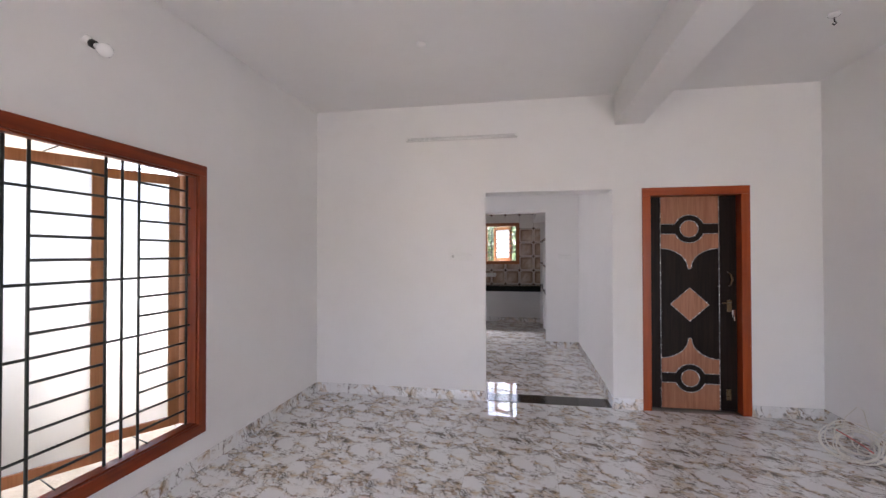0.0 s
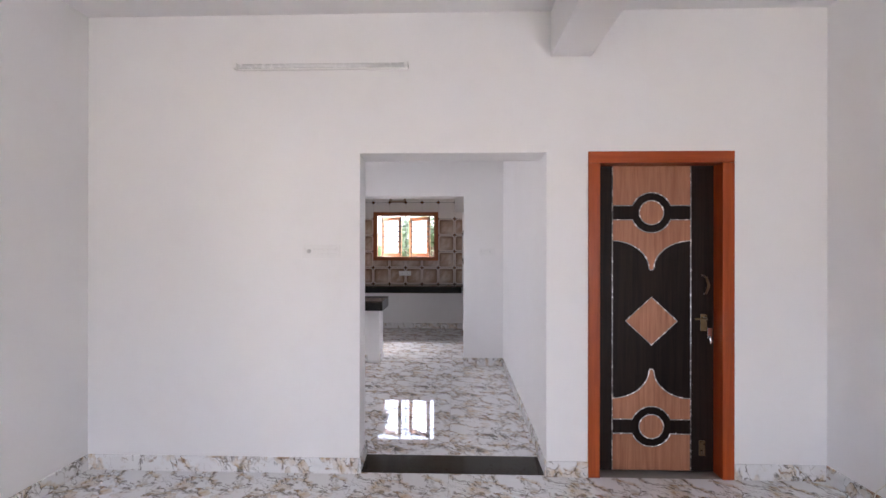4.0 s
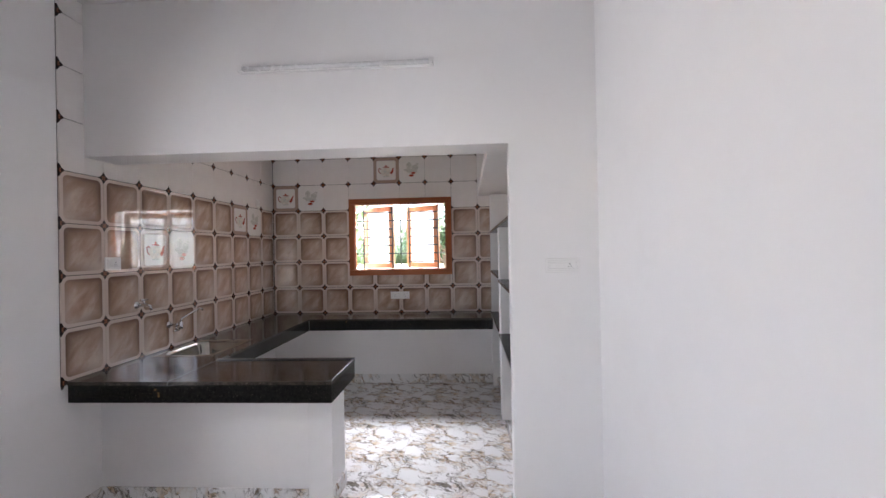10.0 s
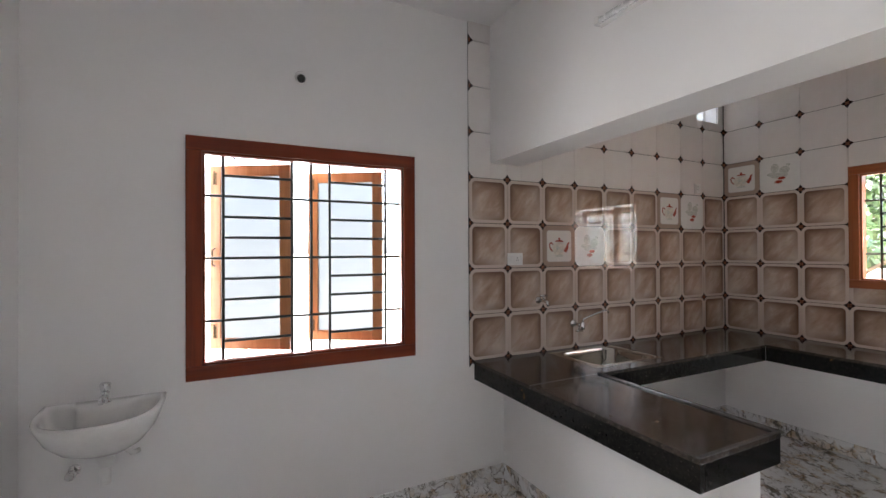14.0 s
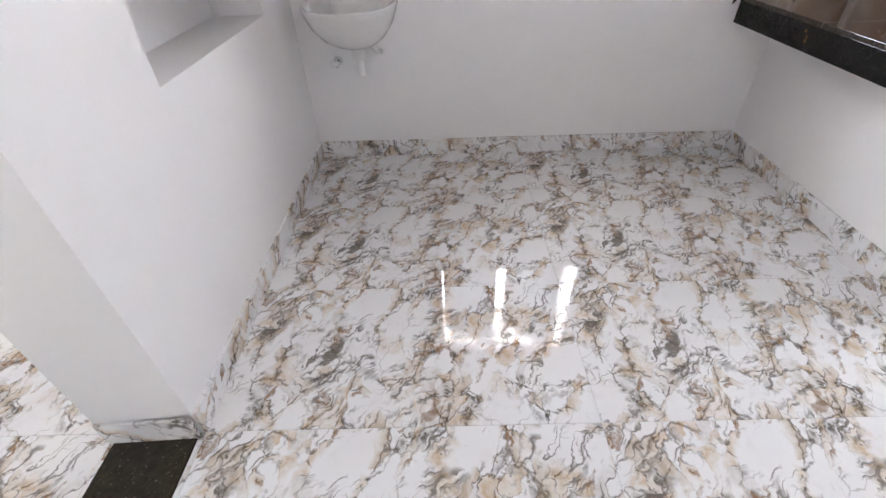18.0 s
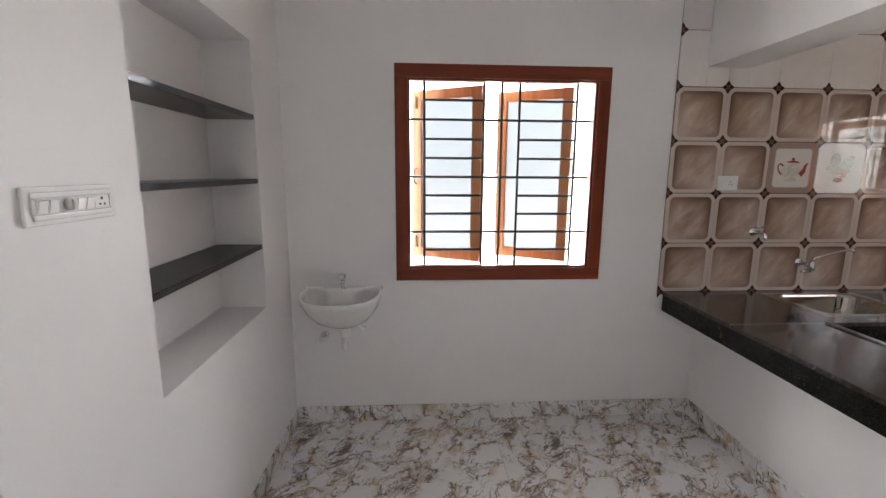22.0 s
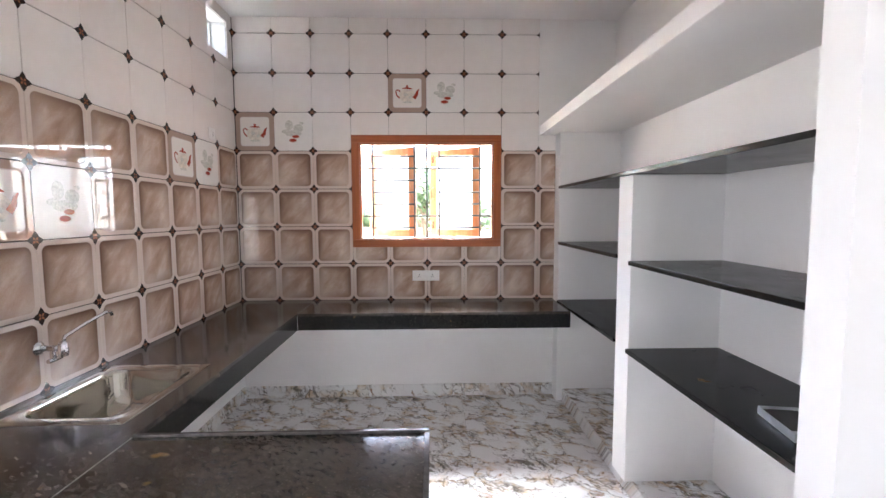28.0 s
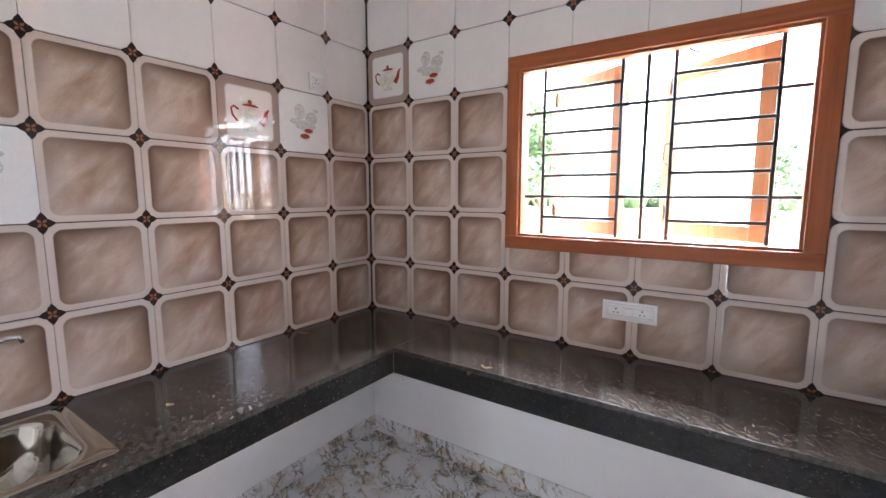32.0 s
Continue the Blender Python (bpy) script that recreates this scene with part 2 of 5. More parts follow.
def granite_material(name, base, fleck, rough, shine=0.45, specks=0.55):
    """Polished dark granite: close grain, pale drifting flecks, rare ochre spots."""
    m = Mat(name, rough=rough)
    m.b.inputs["Specular IOR Level"].default_value = shine
    v = m.n("NewGeometry").outputs["Position"]
    drift = m.noise(v, 2.2, 3.0, 0.6)
    flow = m.noise(m.mapped(v, (1.0, 1.9, 1.4), (0, 0, 0.6)), 34.0, 6.0, 0.7, 0.4)
    tone = m.math("ADD", m.math("MULTIPLY", flow.outputs[0], 0.75), m.math("MULTIPLY", drift.outputs[0], 0.3))
    c = m.mix(m.ramp(tone, (0.42, 0.0), (0.68, 1.0)), base, fleck)
    vo = m.n("TexVoronoi")
    vo.inputs["Scale"].default_value = 230.0
    m.l(v, vo.inputs["Vector"])
    sp = m.ramp(vo.outputs["Color"], (0.86, 0.0), (0.93, specks))
    c = m.mix(sp, c, (0.17, 0.145, 0.12))
    rare = m.ramp(m.noise(v, 8.0, 3.0, 0.6).outputs[0], (0.685, 0.0), (0.73, 0.8))
    c = m.mix(rare, c, (0.19, 0.115, 0.04))
    m.color(c)
    m.rough(m.ramp(m.noise(v, 5.0, 5.0, 0.65).outputs[0], (0.3, rough), (0.75, rough * 1.5)))
    return m.m


def wood_material(name, light, dark, rough, along="z", coat=0.4, scale=1.0, shine=0.3):
    """Varnished timber with grain running along one local axis."""
    m = Mat(name, rough=rough)
    m.b.inputs["Coat Weight"].default_value = coat
    m.b.inputs["Specular IOR Level"].default_value = shine
    m.b.inputs["Coat Roughness"].default_value = 0.12
    v = m.coords("Object")
    stretch = {"x": (1.2, 26, 26), "y": (26, 1.2, 26), "z": (26, 26, 1.2)}[along]
    grain = m.noise(m.mapped(v, tuple(s * scale for s in stretch)), 1.0, 5.0, 0.6, 0.4)
    pores = m.noise(m.mapped(v, tuple(s * scale * 5 for s in stretch)), 1.0, 3.0, 0.6)
    c = m.ramp(grain.outputs[0], (0.3, dark), (0.7, light))
    c = m.mix(m.ramp(pores.outputs[0], (0.55, 0.0), (0.75, 0.35)), c, tuple(d * 0.6 for d in dark))
    m.color(c)
    m.bump(pores.outputs[0], 0.12, 0.001)
    m.rough(m.ramp(grain.outputs[0], (0.3, rough), (0.7, rough + 0.12)))
    return m.m


def wall_tile_material(name, kind):
    """Glazed wall tile, printed with a soft shaded panel inside a pale rounded border."""
    m = Mat(name, rough=0.1)
    m.b.inputs["Specular IOR Level"].default_value = 0.6
    v = m.coords("Object")
    sep = m.n("SeparateXYZ")
    m.l(v, sep.inputs[0])
    half, radius = (0.0985 if kind == "brown" else 0.092), 0.031
    dx = m.math("MAXIMUM", m.math("SUBTRACT", m.math("ABSOLUTE", sep.outputs["X"]), half), 0.0)
    dz = m.math("MAXIMUM", m.math("SUBTRACT", m.math("ABSOLUTE", sep.outputs["Z"]), half), 0.0)
    d = m.math("SQRT", m.math("ADD", m.math("MULTIPLY", dx, dx), m.math("MULTIPLY", dz, dz)))
    cloud = m.noise(v, 9.0, 3.0)
    if kind == "brown":
        # streaked beige panel, browned round its rim, more at one corner than at the other
        deep = m.math("MINIMUM", m.math("MAXIMUM", m.math("SUBTRACT", m.math("ABSOLUTE", sep.outputs["X"]), half), m.math("SUBTRACT", m.math("ABSOLUTE", sep.outputs["Z"]), half)), 0.0)
        rnd = m.n("ObjectInfo").outputs["Random"]
        side = m.math("SUBTRACT", m.math("MULTIPLY", m.math("GREATER_THAN", rnd, 0.5), 2.0), 1.0)
        lean = m.math("ADD", m.math("MULTIPLY", sep.outputs["Z"], 2.2), m.math("MULTIPLY", side, m.math("MULTIPLY", sep.outputs["X"], 2.4)))
        move = m.n("CombineXYZ")
        m.l(m.math("MULTIPLY", rnd, 7.0), move.inputs[1])
        shifted = m.n("VectorMath", op="ADD")
        m.l(v, shifted.inputs[0])
        m.l(move.outputs[0], shifted.inputs[1])
        soft = m.noise(m.mapped(shifted.outputs[0], (13, 1, 5), (0, radians(-42), 0)), 1.0, 5.0, 0.6, 0.4)
        mottle = m.noise(shifted.outputs[0], 260.0, 2.0, 0.5)
        tone = m.math("ADD", m.math("ADD", m.math("ADD", m.math("MULTIPLY", soft.outputs[0], 1.0), -0.09), m.math("MULTIPLY", mottle.outputs[0], 0.2)), m.math("MULTIPLY", lean, -0.4))
        inside = m.ramp(tone, (0.18, (0.305, 0.190, 0.132)), (0.46, (0.482, 0.343, 0.257)), (0.74, (0.682, 0.552, 0.465)))
        dn = m.math("DIVIDE", d, radius)
        edge = m.math("ADD", m.math("DIVIDE", m.math("ADD", deep, 0.034), 0.034), m.math("MULTIPLY", dn, 1.0))
        edge = m.ramp(m.math("MULTIPLY", edge, 0.5), (0.0, 0.0), (0.5, 0.5), (0.9, 1.0))
        weight = m.math("ADD", 0.62, m.math("ADD", lean, m.math("MULTIPLY", m.math("SUBTRACT", soft.outputs[0], 0.5), 1.2)))
        weight = m.ramp(weight, (0.1, 0.15), (1.0, 0.95))
        body = m.mix(m.math("MULTIPLY", edge, weight), inside, (0.156, 0.086, 0.056))
        c = m.mix(m.ramp(dn, (0.88, 0.0), (1.08, 1.0)), body, (0.67, 0.562, 0.495))
        c = m.mix(m.ramp(dn, (1.25, 0.0), (1.7, 0.7)), c, (0.75, 0.655, 0.595))
        m.bump(m.math("ADD", m.ramp(dn, (0.85, 0.0), (1.2, 1.0)), m.math("MULTIPLY", m.noise(v, 5.0, 1.0).outputs[0], 0.5)), 0.2, 0.003)
    elif kind == "frame":
        dn = m.math("DIVIDE", d, radius)
        c = m.mix(m.ramp(dn, (0.55, 0.0), (0.8, 1.0)), (0.80, 0.76, 0.72), (0.40, 0.29, 0.235))
        c = m.mix(m.ramp(dn, (1.0, 0.0), (1.25, 1.0)), c, (0.62, 0.50, 0.44))
        m.bump(m.ramp(dn, (0.6, 0.0), (1.1, 1.0)), 0.22, 0.003)
    else:
        c = m.ramp(cloud.outputs[0], (0.3, (0.815, 0.77, 0.74)), (0.7, (0.85, 0.81, 0.785)))
        m.bump(cloud.outputs[0], 0.04, 0.002)
    m.color(c)
    m.rough(m.ramp(cloud.outputs[0], (0.3, 0.008), (0.7, 0.022)))
    return m.m


def steel_material():
    m = Mat("brushed_steel", (0.40, 0.375, 0.33), 0.22, 1.0)
    v = m.coords("Object")
    nz = m.noise(m.mapped(v, (200, 8, 40)), 1.0, 3.0)
    m.rough(m.ramp(nz.outputs[0], (0.3, 0.06), (0.7, 0.12)))
    return m.m


def frosted_material(name, tint):
    m = Mat(name, tint, 0.5, 0.0, Transmission_Weight=1.0, IOR=1.3)
    v = m.coords("Object")
    m.bump(m.noise(v, 220.0, 2.0).outputs[0], 0.15, 0.001)
    return m.m


def ground_material():
    m = Mat("sandy_ground", rough=0.9)
    v = m.n("NewGeometry").outputs["Position"]
    a = m.noise(v, 0.35, 6.0, 0.65)
    b = m.noise(v, 9.0, 5.0, 0.7)
    c = m.ramp(a.outputs[0], (0.35, (0.30, 0.25, 0.18)), (0.5, (0.42, 0.36, 0.27)), (0.68, (0.20, 0.24, 0.09)))
    m.color(m.mix(m.ramp(b.outputs[0], (0.4, 0.0), (0.8, 0.5)), c, (0.24, 0.19, 0.13)))
    m.bump(b.outputs[0], 0.6, 0.03)
    return m.m


def leaf_material():
    m = Mat("green_leaves", rough=0.5)
    r = m.n("NewGeometry").outputs["Random Per Island"]
    m.color(m.ramp(r, (0.0, (0.018, 0.042, 0.012)), (0.6, (0.032, 0.066, 0.018)), (1.0, (0.055, 0.095, 0.028))))
    return m.m


def plain(name, color, rough=0.4, metal=0.0, grain=40.0, amount=0.12, **more):
    """One colour with slight tone and gloss changes."""
    m = Mat(name, color, rough, metal, **more)
    nz = m.noise(m.coords("Object"), grain, 4.0)
    m.color(m.ramp(nz.outputs[0], (0.3, tuple(c * (1 - amount) for c in color)), (0.7, tuple(min(1, c * (1 + amount * 0.4)) for c in color))))
    m.rough(m.ramp(nz.outputs[0], (0.3, max(0.02, rough - 0.05)), (0.7, rough + 0.06)))
    return m.m


PAINT = paint_material()
MARBLE = marble_material()
MARBLE_STRIP = marble_material("marble_print_strip", True)
GRANITE = granite_material("black_granite", (0.006, 0.006, 0.006), (0.020, 0.018, 0.016), 0.08, 0.14, 0.3)
WORKTOP = granite_material("dark_granite_worktop", (0.017, 0.014, 0.0115), (0.072, 0.058, 0.047), 0.095, 0.42, 0.55)
SILL = granite_material("brown_black_granite", (0.022, 0.017, 0.011), (0.044, 0.034, 0.022), 0.09, 0.25)
BEAD = granite_material("grey_granite_bead", (0.055, 0.050, 0.048), (0.12, 0.11, 0.105), 0.1, 0.6, 0.4)
SLAB = granite_material("black_stone_shelf", (0.005, 0.0055, 0.0055), (0.010, 0.010, 0.010), 0.2, 0.13, 0.08)
EDGE = granite_material("polished_black_edge", (0.008, 0.008, 0.008), (0.014, 0.014, 0.013), 0.12, 0.5, 0.1)
TEAK = wood_material("teak_frame", (0.42, 0.078, 0.013), (0.26, 0.040, 0.007), 0.34, coat=0.15)
MAHOGANY = wood_material("mahogany_window_frame", (0.255, 0.043, 0.010), (0.14, 0.021, 0.005), 0.34, coat=0.05)
MAHOGANY_X = wood_material("mahogany_window_rail", (0.255, 0.043, 0.010), (0.14, 0.021, 0.005), 0.34, "x", coat=0.05)
TEAK_X = wood_material("teak_rail", (0.42, 0.078, 0.013), (0.26, 0.040, 0.007), 0.34, "x", coat=0.15)
# casement teak, lightened to put the daylight on it into the colour
CASE_LIT = wood_material("teak_casement_lit", (0.50, 0.24, 0.105), (0.38, 0.16, 0.062), 0.35)
CEDAR = wood_material("light_teak_window_frame", (0.40, 0.125, 0.042), (0.26, 0.070, 0.022), 0.34, coat=0.05)
CEDAR_X = wood_material("light_teak_window_rail", (0.40, 0.125, 0.042), (0.26, 0.070, 0.022), 0.34, "x", coat=0.05)
WENGE = wood_material("dark_wenge_laminate", (0.020, 0.011, 0.008), (0.009, 0.005, 0.004), 0.32, coat=0.0, scale=2.0, shine=0.12)
OAK = wood_material("teak_laminate", (0.44, 0.20, 0.108), (0.28, 0.11, 0.055), 0.32, coat=0.05, scale=2.0)
TILE_BROWN = wall_tile_material("brown_glazed_tile", "brown")
TILE_CREAM = wall_tile_material("cream_glazed_tile", "cream")
TILE_FRAME = wall_tile_material("picture_glazed_tile", "frame")
INSET = plain("dark_tile_inset", (0.035, 0.022, 0.018), 0.15)
STAR = plain("copper_tile_star", (0.32, 0.125, 0.062), 0.2)
GROUT = plain("brown_grout", (0.05, 0.036, 0.03), 0.8)
FLOOR_GROUT = plain("floor_joint", (0.30, 0.28, 0.25), 0.7)
JOINT = plain("slab_joint_filler", (0.20, 0.185, 0.17), 0.5)
IRON = plain("green_black_iron", (0.025, 0.032, 0.028), 0.4)
CHROME = plain("chrome", (0.72, 0.72, 0.73), 0.08, 1.0, amount=0.05)
BRASS = plain("aged_brass", (0.16, 0.11, 0.06), 0.3, 1.0)
STEEL = steel_material()
GALV = plain("galvanised_sheet", (0.62, 0.63, 0.63), 0.5, 0.7, grain=25.0, amount=0.3)
SILVER = plain("silver_inlay", (0.70, 0.69, 0.67), 0.25, 0.6)
# one frosted glass in three tints, each setting its window's brightness by colour
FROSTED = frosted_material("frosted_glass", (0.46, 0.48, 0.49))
FROSTED_DIM = frosted_material("dimmed_frosted_glass", (0.043, 0.047, 0.050))
FROSTED_BRIGHT = frosted_material("brightened_frosted_glass", (0.80, 0.81, 0.815))
PLASTIC = plain("white_plastic", (0.90, 0.89, 0.875), 0.12, amount=0.015)
KNOB_GREY = plain("grey_plastic", (0.60, 0.59, 0.57), 0.3)
BLACK = plain("black_plastic", (0.015, 0.015, 0.015), 0.4)
CERAMIC = plain("white_ceramic", (0.86, 0.85, 0.83), 0.06, amount=0.03)
PIPE = plain("white_pvc", (0.80, 0.79, 0.77), 0.35, amount=0.05)
DARK_FILL = plain("dark_box_fill", (0.035, 0.036, 0.032), 0.6, grain=30.0, amount=0.5)
CABLE = plain("ivory_cable", (0.80, 0.77, 0.70), 0.45)
CABLE_RED = plain("pink_cable", (0.55, 0.16, 0.15), 0.45)
BULB = plain("opal_glass", (0.94, 0.94, 0.935), 0.2, amount=0.02)
TUBE = plain("tube_glass", (0.82, 0.82, 0.81), 0.25, amount=0.03)
RED = plain("red_print", (0.37, 0.06, 0.035), 0.12)
POT = plain("pot_print", (0.78, 0.72, 0.64), 0.12, grain=60.0, amount=0.25)
SAGE = plain("sage_print", (0.68, 0.675, 0.625), 0.12, grain=90.0, amount=0.35)
TILE_PLAIN = plain("white_print_tile", (0.83, 0.81, 0.785), 0.1, amount=0.03)
GROUND = ground_material()
LEAF = leaf_material()
BARK = plain("bark", (0.13, 0.095, 0.065), 0.9, grain=12.0, amount=0.4)
RENDERED = plain("outer_render", (0.74, 0.72, 0.68), 0.8, grain=3.0, amount=0.12)


# ---- mesh helpers ----
def box(bm, x0, x1, y0, y1, z0, z1, bevel=0.0):
    verts = [bm.verts.new((x, y, z)) for x in (x0, x1) for y in (y0, y1) for z in (z0, z1)]
    faces = [(0, 1, 3, 2), (4, 6, 7, 5), (0, 4, 5, 1), (2, 3, 7, 6), (0, 2, 6, 4), (1, 5, 7, 3)]
    made = [bm.faces.new([verts[i] for i in f]) for f in faces]
    if bevel:
        edges = list({e for f in made for e in f.edges})
        bmesh.ops.bevel(bm, geom=edges, offset=bevel, segments=2, profile=0.6, affect="EDGES")
    return made


def boxed(*args, bevel=0.0):
    bm = bmesh.new()
    box(bm, *args, bevel=bevel)
    return bm


def prism(bm, poly, y0, y1):
    """A polygon in x and z, drawn out from y0 to y1."""
    a = [bm.verts.new((x, y0, z)) for x, z in poly]
    b = [bm.verts.new((x, y1, z)) for x, z in poly]
    n = len(poly)
    bm.faces.new(a)
    bm.faces.new(list(reversed(b)))
    for i in range(n):
        bm.faces.new((a[i], b[i], b[(i + 1) % n], a[(i + 1) % n]))


def tube(bm, path, radius, sides=8, closed=False, cap=True):
    """A round bar along a path; radius is a number or one for each point."""
    pts = [Vector(p) for p in path]
    n = len(pts)
    rings = []
    side = None
    for i, p in enumerate(pts):
        a = pts[(i - 1) % n] if closed or i else p
        b = pts[(i + 1) % n] if closed or i < n - 1 else p
        way = (b - a).normalized()
        if side is None:
            side = way.orthogonal().normalized()
        side = (side - way * side.dot(way)).normalized()
        up = way.cross(side)
        r = radius[i] if isinstance(radius, (list, tuple)) else radius
        rings.append([bm.verts.new(p + r * (math.cos(k * 2 * math.pi / sides) * side + math.sin(k * 2 * math.pi / sides) * up)) for k in range(sides)])
    for i in range(n if closed else n - 1):
        a, b = rings[i], rings[(i + 1) % n]
        for k in range(sides):
            f = bm.faces.new((a[k], a[(k + 1) % sides], b[(k + 1) % sides], b[k]))
            f.smooth = True
    if cap and not closed:
        bm.faces.new(list(reversed(rings[0])))
        bm.faces.new(rings[-1])


def lathe(bm, profile, m=Matrix(), sides=20):
    """Turns (radius, height) pairs round the z axis of the pose m."""
    rings = []
    for r, z in profile:
        rings.append([bm.verts.new(m @ Vector((r * math.cos(k * 2 * math.pi / sides), r * math.sin(k * 2 * math.pi / sides), z))) for k in range(sides)])
    for a, b in zip(rings, rings[1:]):
        for k in range(sides):
            f = bm.faces.new((a[k], a[(k + 1) % sides], b[(k + 1) % sides], b[k]))
            f.smooth = True
    bm.faces.new(list(reversed(rings[0])))
    bm.faces.new(rings[-1])


def mesh_of(bm, name, *materials):
    bmesh.ops.recalc_face_normals(bm, faces=bm.faces)
    me = bpy.data.meshes.new(name)
    bm.to_mesh(me)
    bm.free()
    for m in materials:
        me.materials.append(m)
    return me


def thing(name, label, category, m=Matrix(), group=""):
    """An Empty at a thing's base."""
    ob = new(name)
    ob.empty_display_size = 0.1
    ob.matrix_world = m
    return tagged(ob, label, category, group)


def part(name, bm, material, parent, label=""):
    """One mesh object under a thing or a part, in the thing's own axes."""
    ob = new(name, mesh_of(bm, name, material))
    ob.parent = parent
    return tagged(ob, label)


def setting(name, bm, material, label, category):
    return tagged(new(name, mesh_of(bm, name, material)), label, category, "", "structure")


def slab_with_holes(bm, u0, u1, v0, v1, d0, d1, holes, put):
    """A wall of thickness d0..d1 with rectangular holes (ua, ub, va, vb); put(u, v, d) gives the place."""
    us = sorted({u0, u1, *[h[0] for h in holes], *[h[1] for h in holes]})
    vs = sorted({v0, v1, *[h[2] for h in holes], *[h[3] for h in holes]})
    us, vs = [u for u in us if u0 <= u <= u1], [v for v in vs if v0 <= v <= v1]
    solid = {}
    for i in range(len(us) - 1):
        for j in range(len(vs) - 1):
            cu, cv = (us[i] + us[i + 1]) / 2, (vs[j] + vs[j + 1]) / 2
            solid[i, j] = not any(a < cu < b and c < cv < d for a, b, c, d in holes)
    cache = {}

    def vert(i, j, k):
        if (i, j, k) not in cache:
            cache[i, j, k] = bm.verts.new(put(us[i], vs[j], (d0, d1)[k]))
        return cache[i, j, k]

    for (i, j), full in solid.items():
        if not full:
            continue
        q = [(i, j), (i + 1, j), (i + 1, j + 1), (i, j + 1)]
        bm.faces.new([vert(a, b, 0) for a, b in q])
        bm.faces.new([vert(a, b, 1) for a, b in reversed(q)])
        for (a, b), (di, dj) in zip(((0, 1), (1, 2), (2, 3), (3, 0)), ((0, -1), (1, 0), (0, 1), (-1, 0))):
            if not solid.get((i + di, j + dj)):
                p, r = q[a], q[b]
                bm.faces.new((vert(*p, 0), vert(*p, 1), vert(*r, 1), vert(*r, 0)))


# ---- the plan ----
XW = -2.262  # west wall, inner face
YH, YD = 4.645, 4.918  # cross wall: hall face and dining face
XE, XH = 0.775, 2.53  # dining east wall, hall east wall
YK = 7.31  # face of the beam between dining and kitchen
YN = 9.872  # north wall, inner face
CH, CD = 3.0, 3.05  # ceilings of hall and dining
YS = -1.2  # south wall
OUT = 0.23  # outer walls' thickness

HALL_WIN = (1.15, 2.955, 0.245, 2.085)
DINE_WIN = (5.54, 6.76, 0.90, 2.12)
VENT = (9.475, 9.775, 2.70, 2.97)
KITCH_WIN = (-1.345, -0.145, 1.253, 2.148)


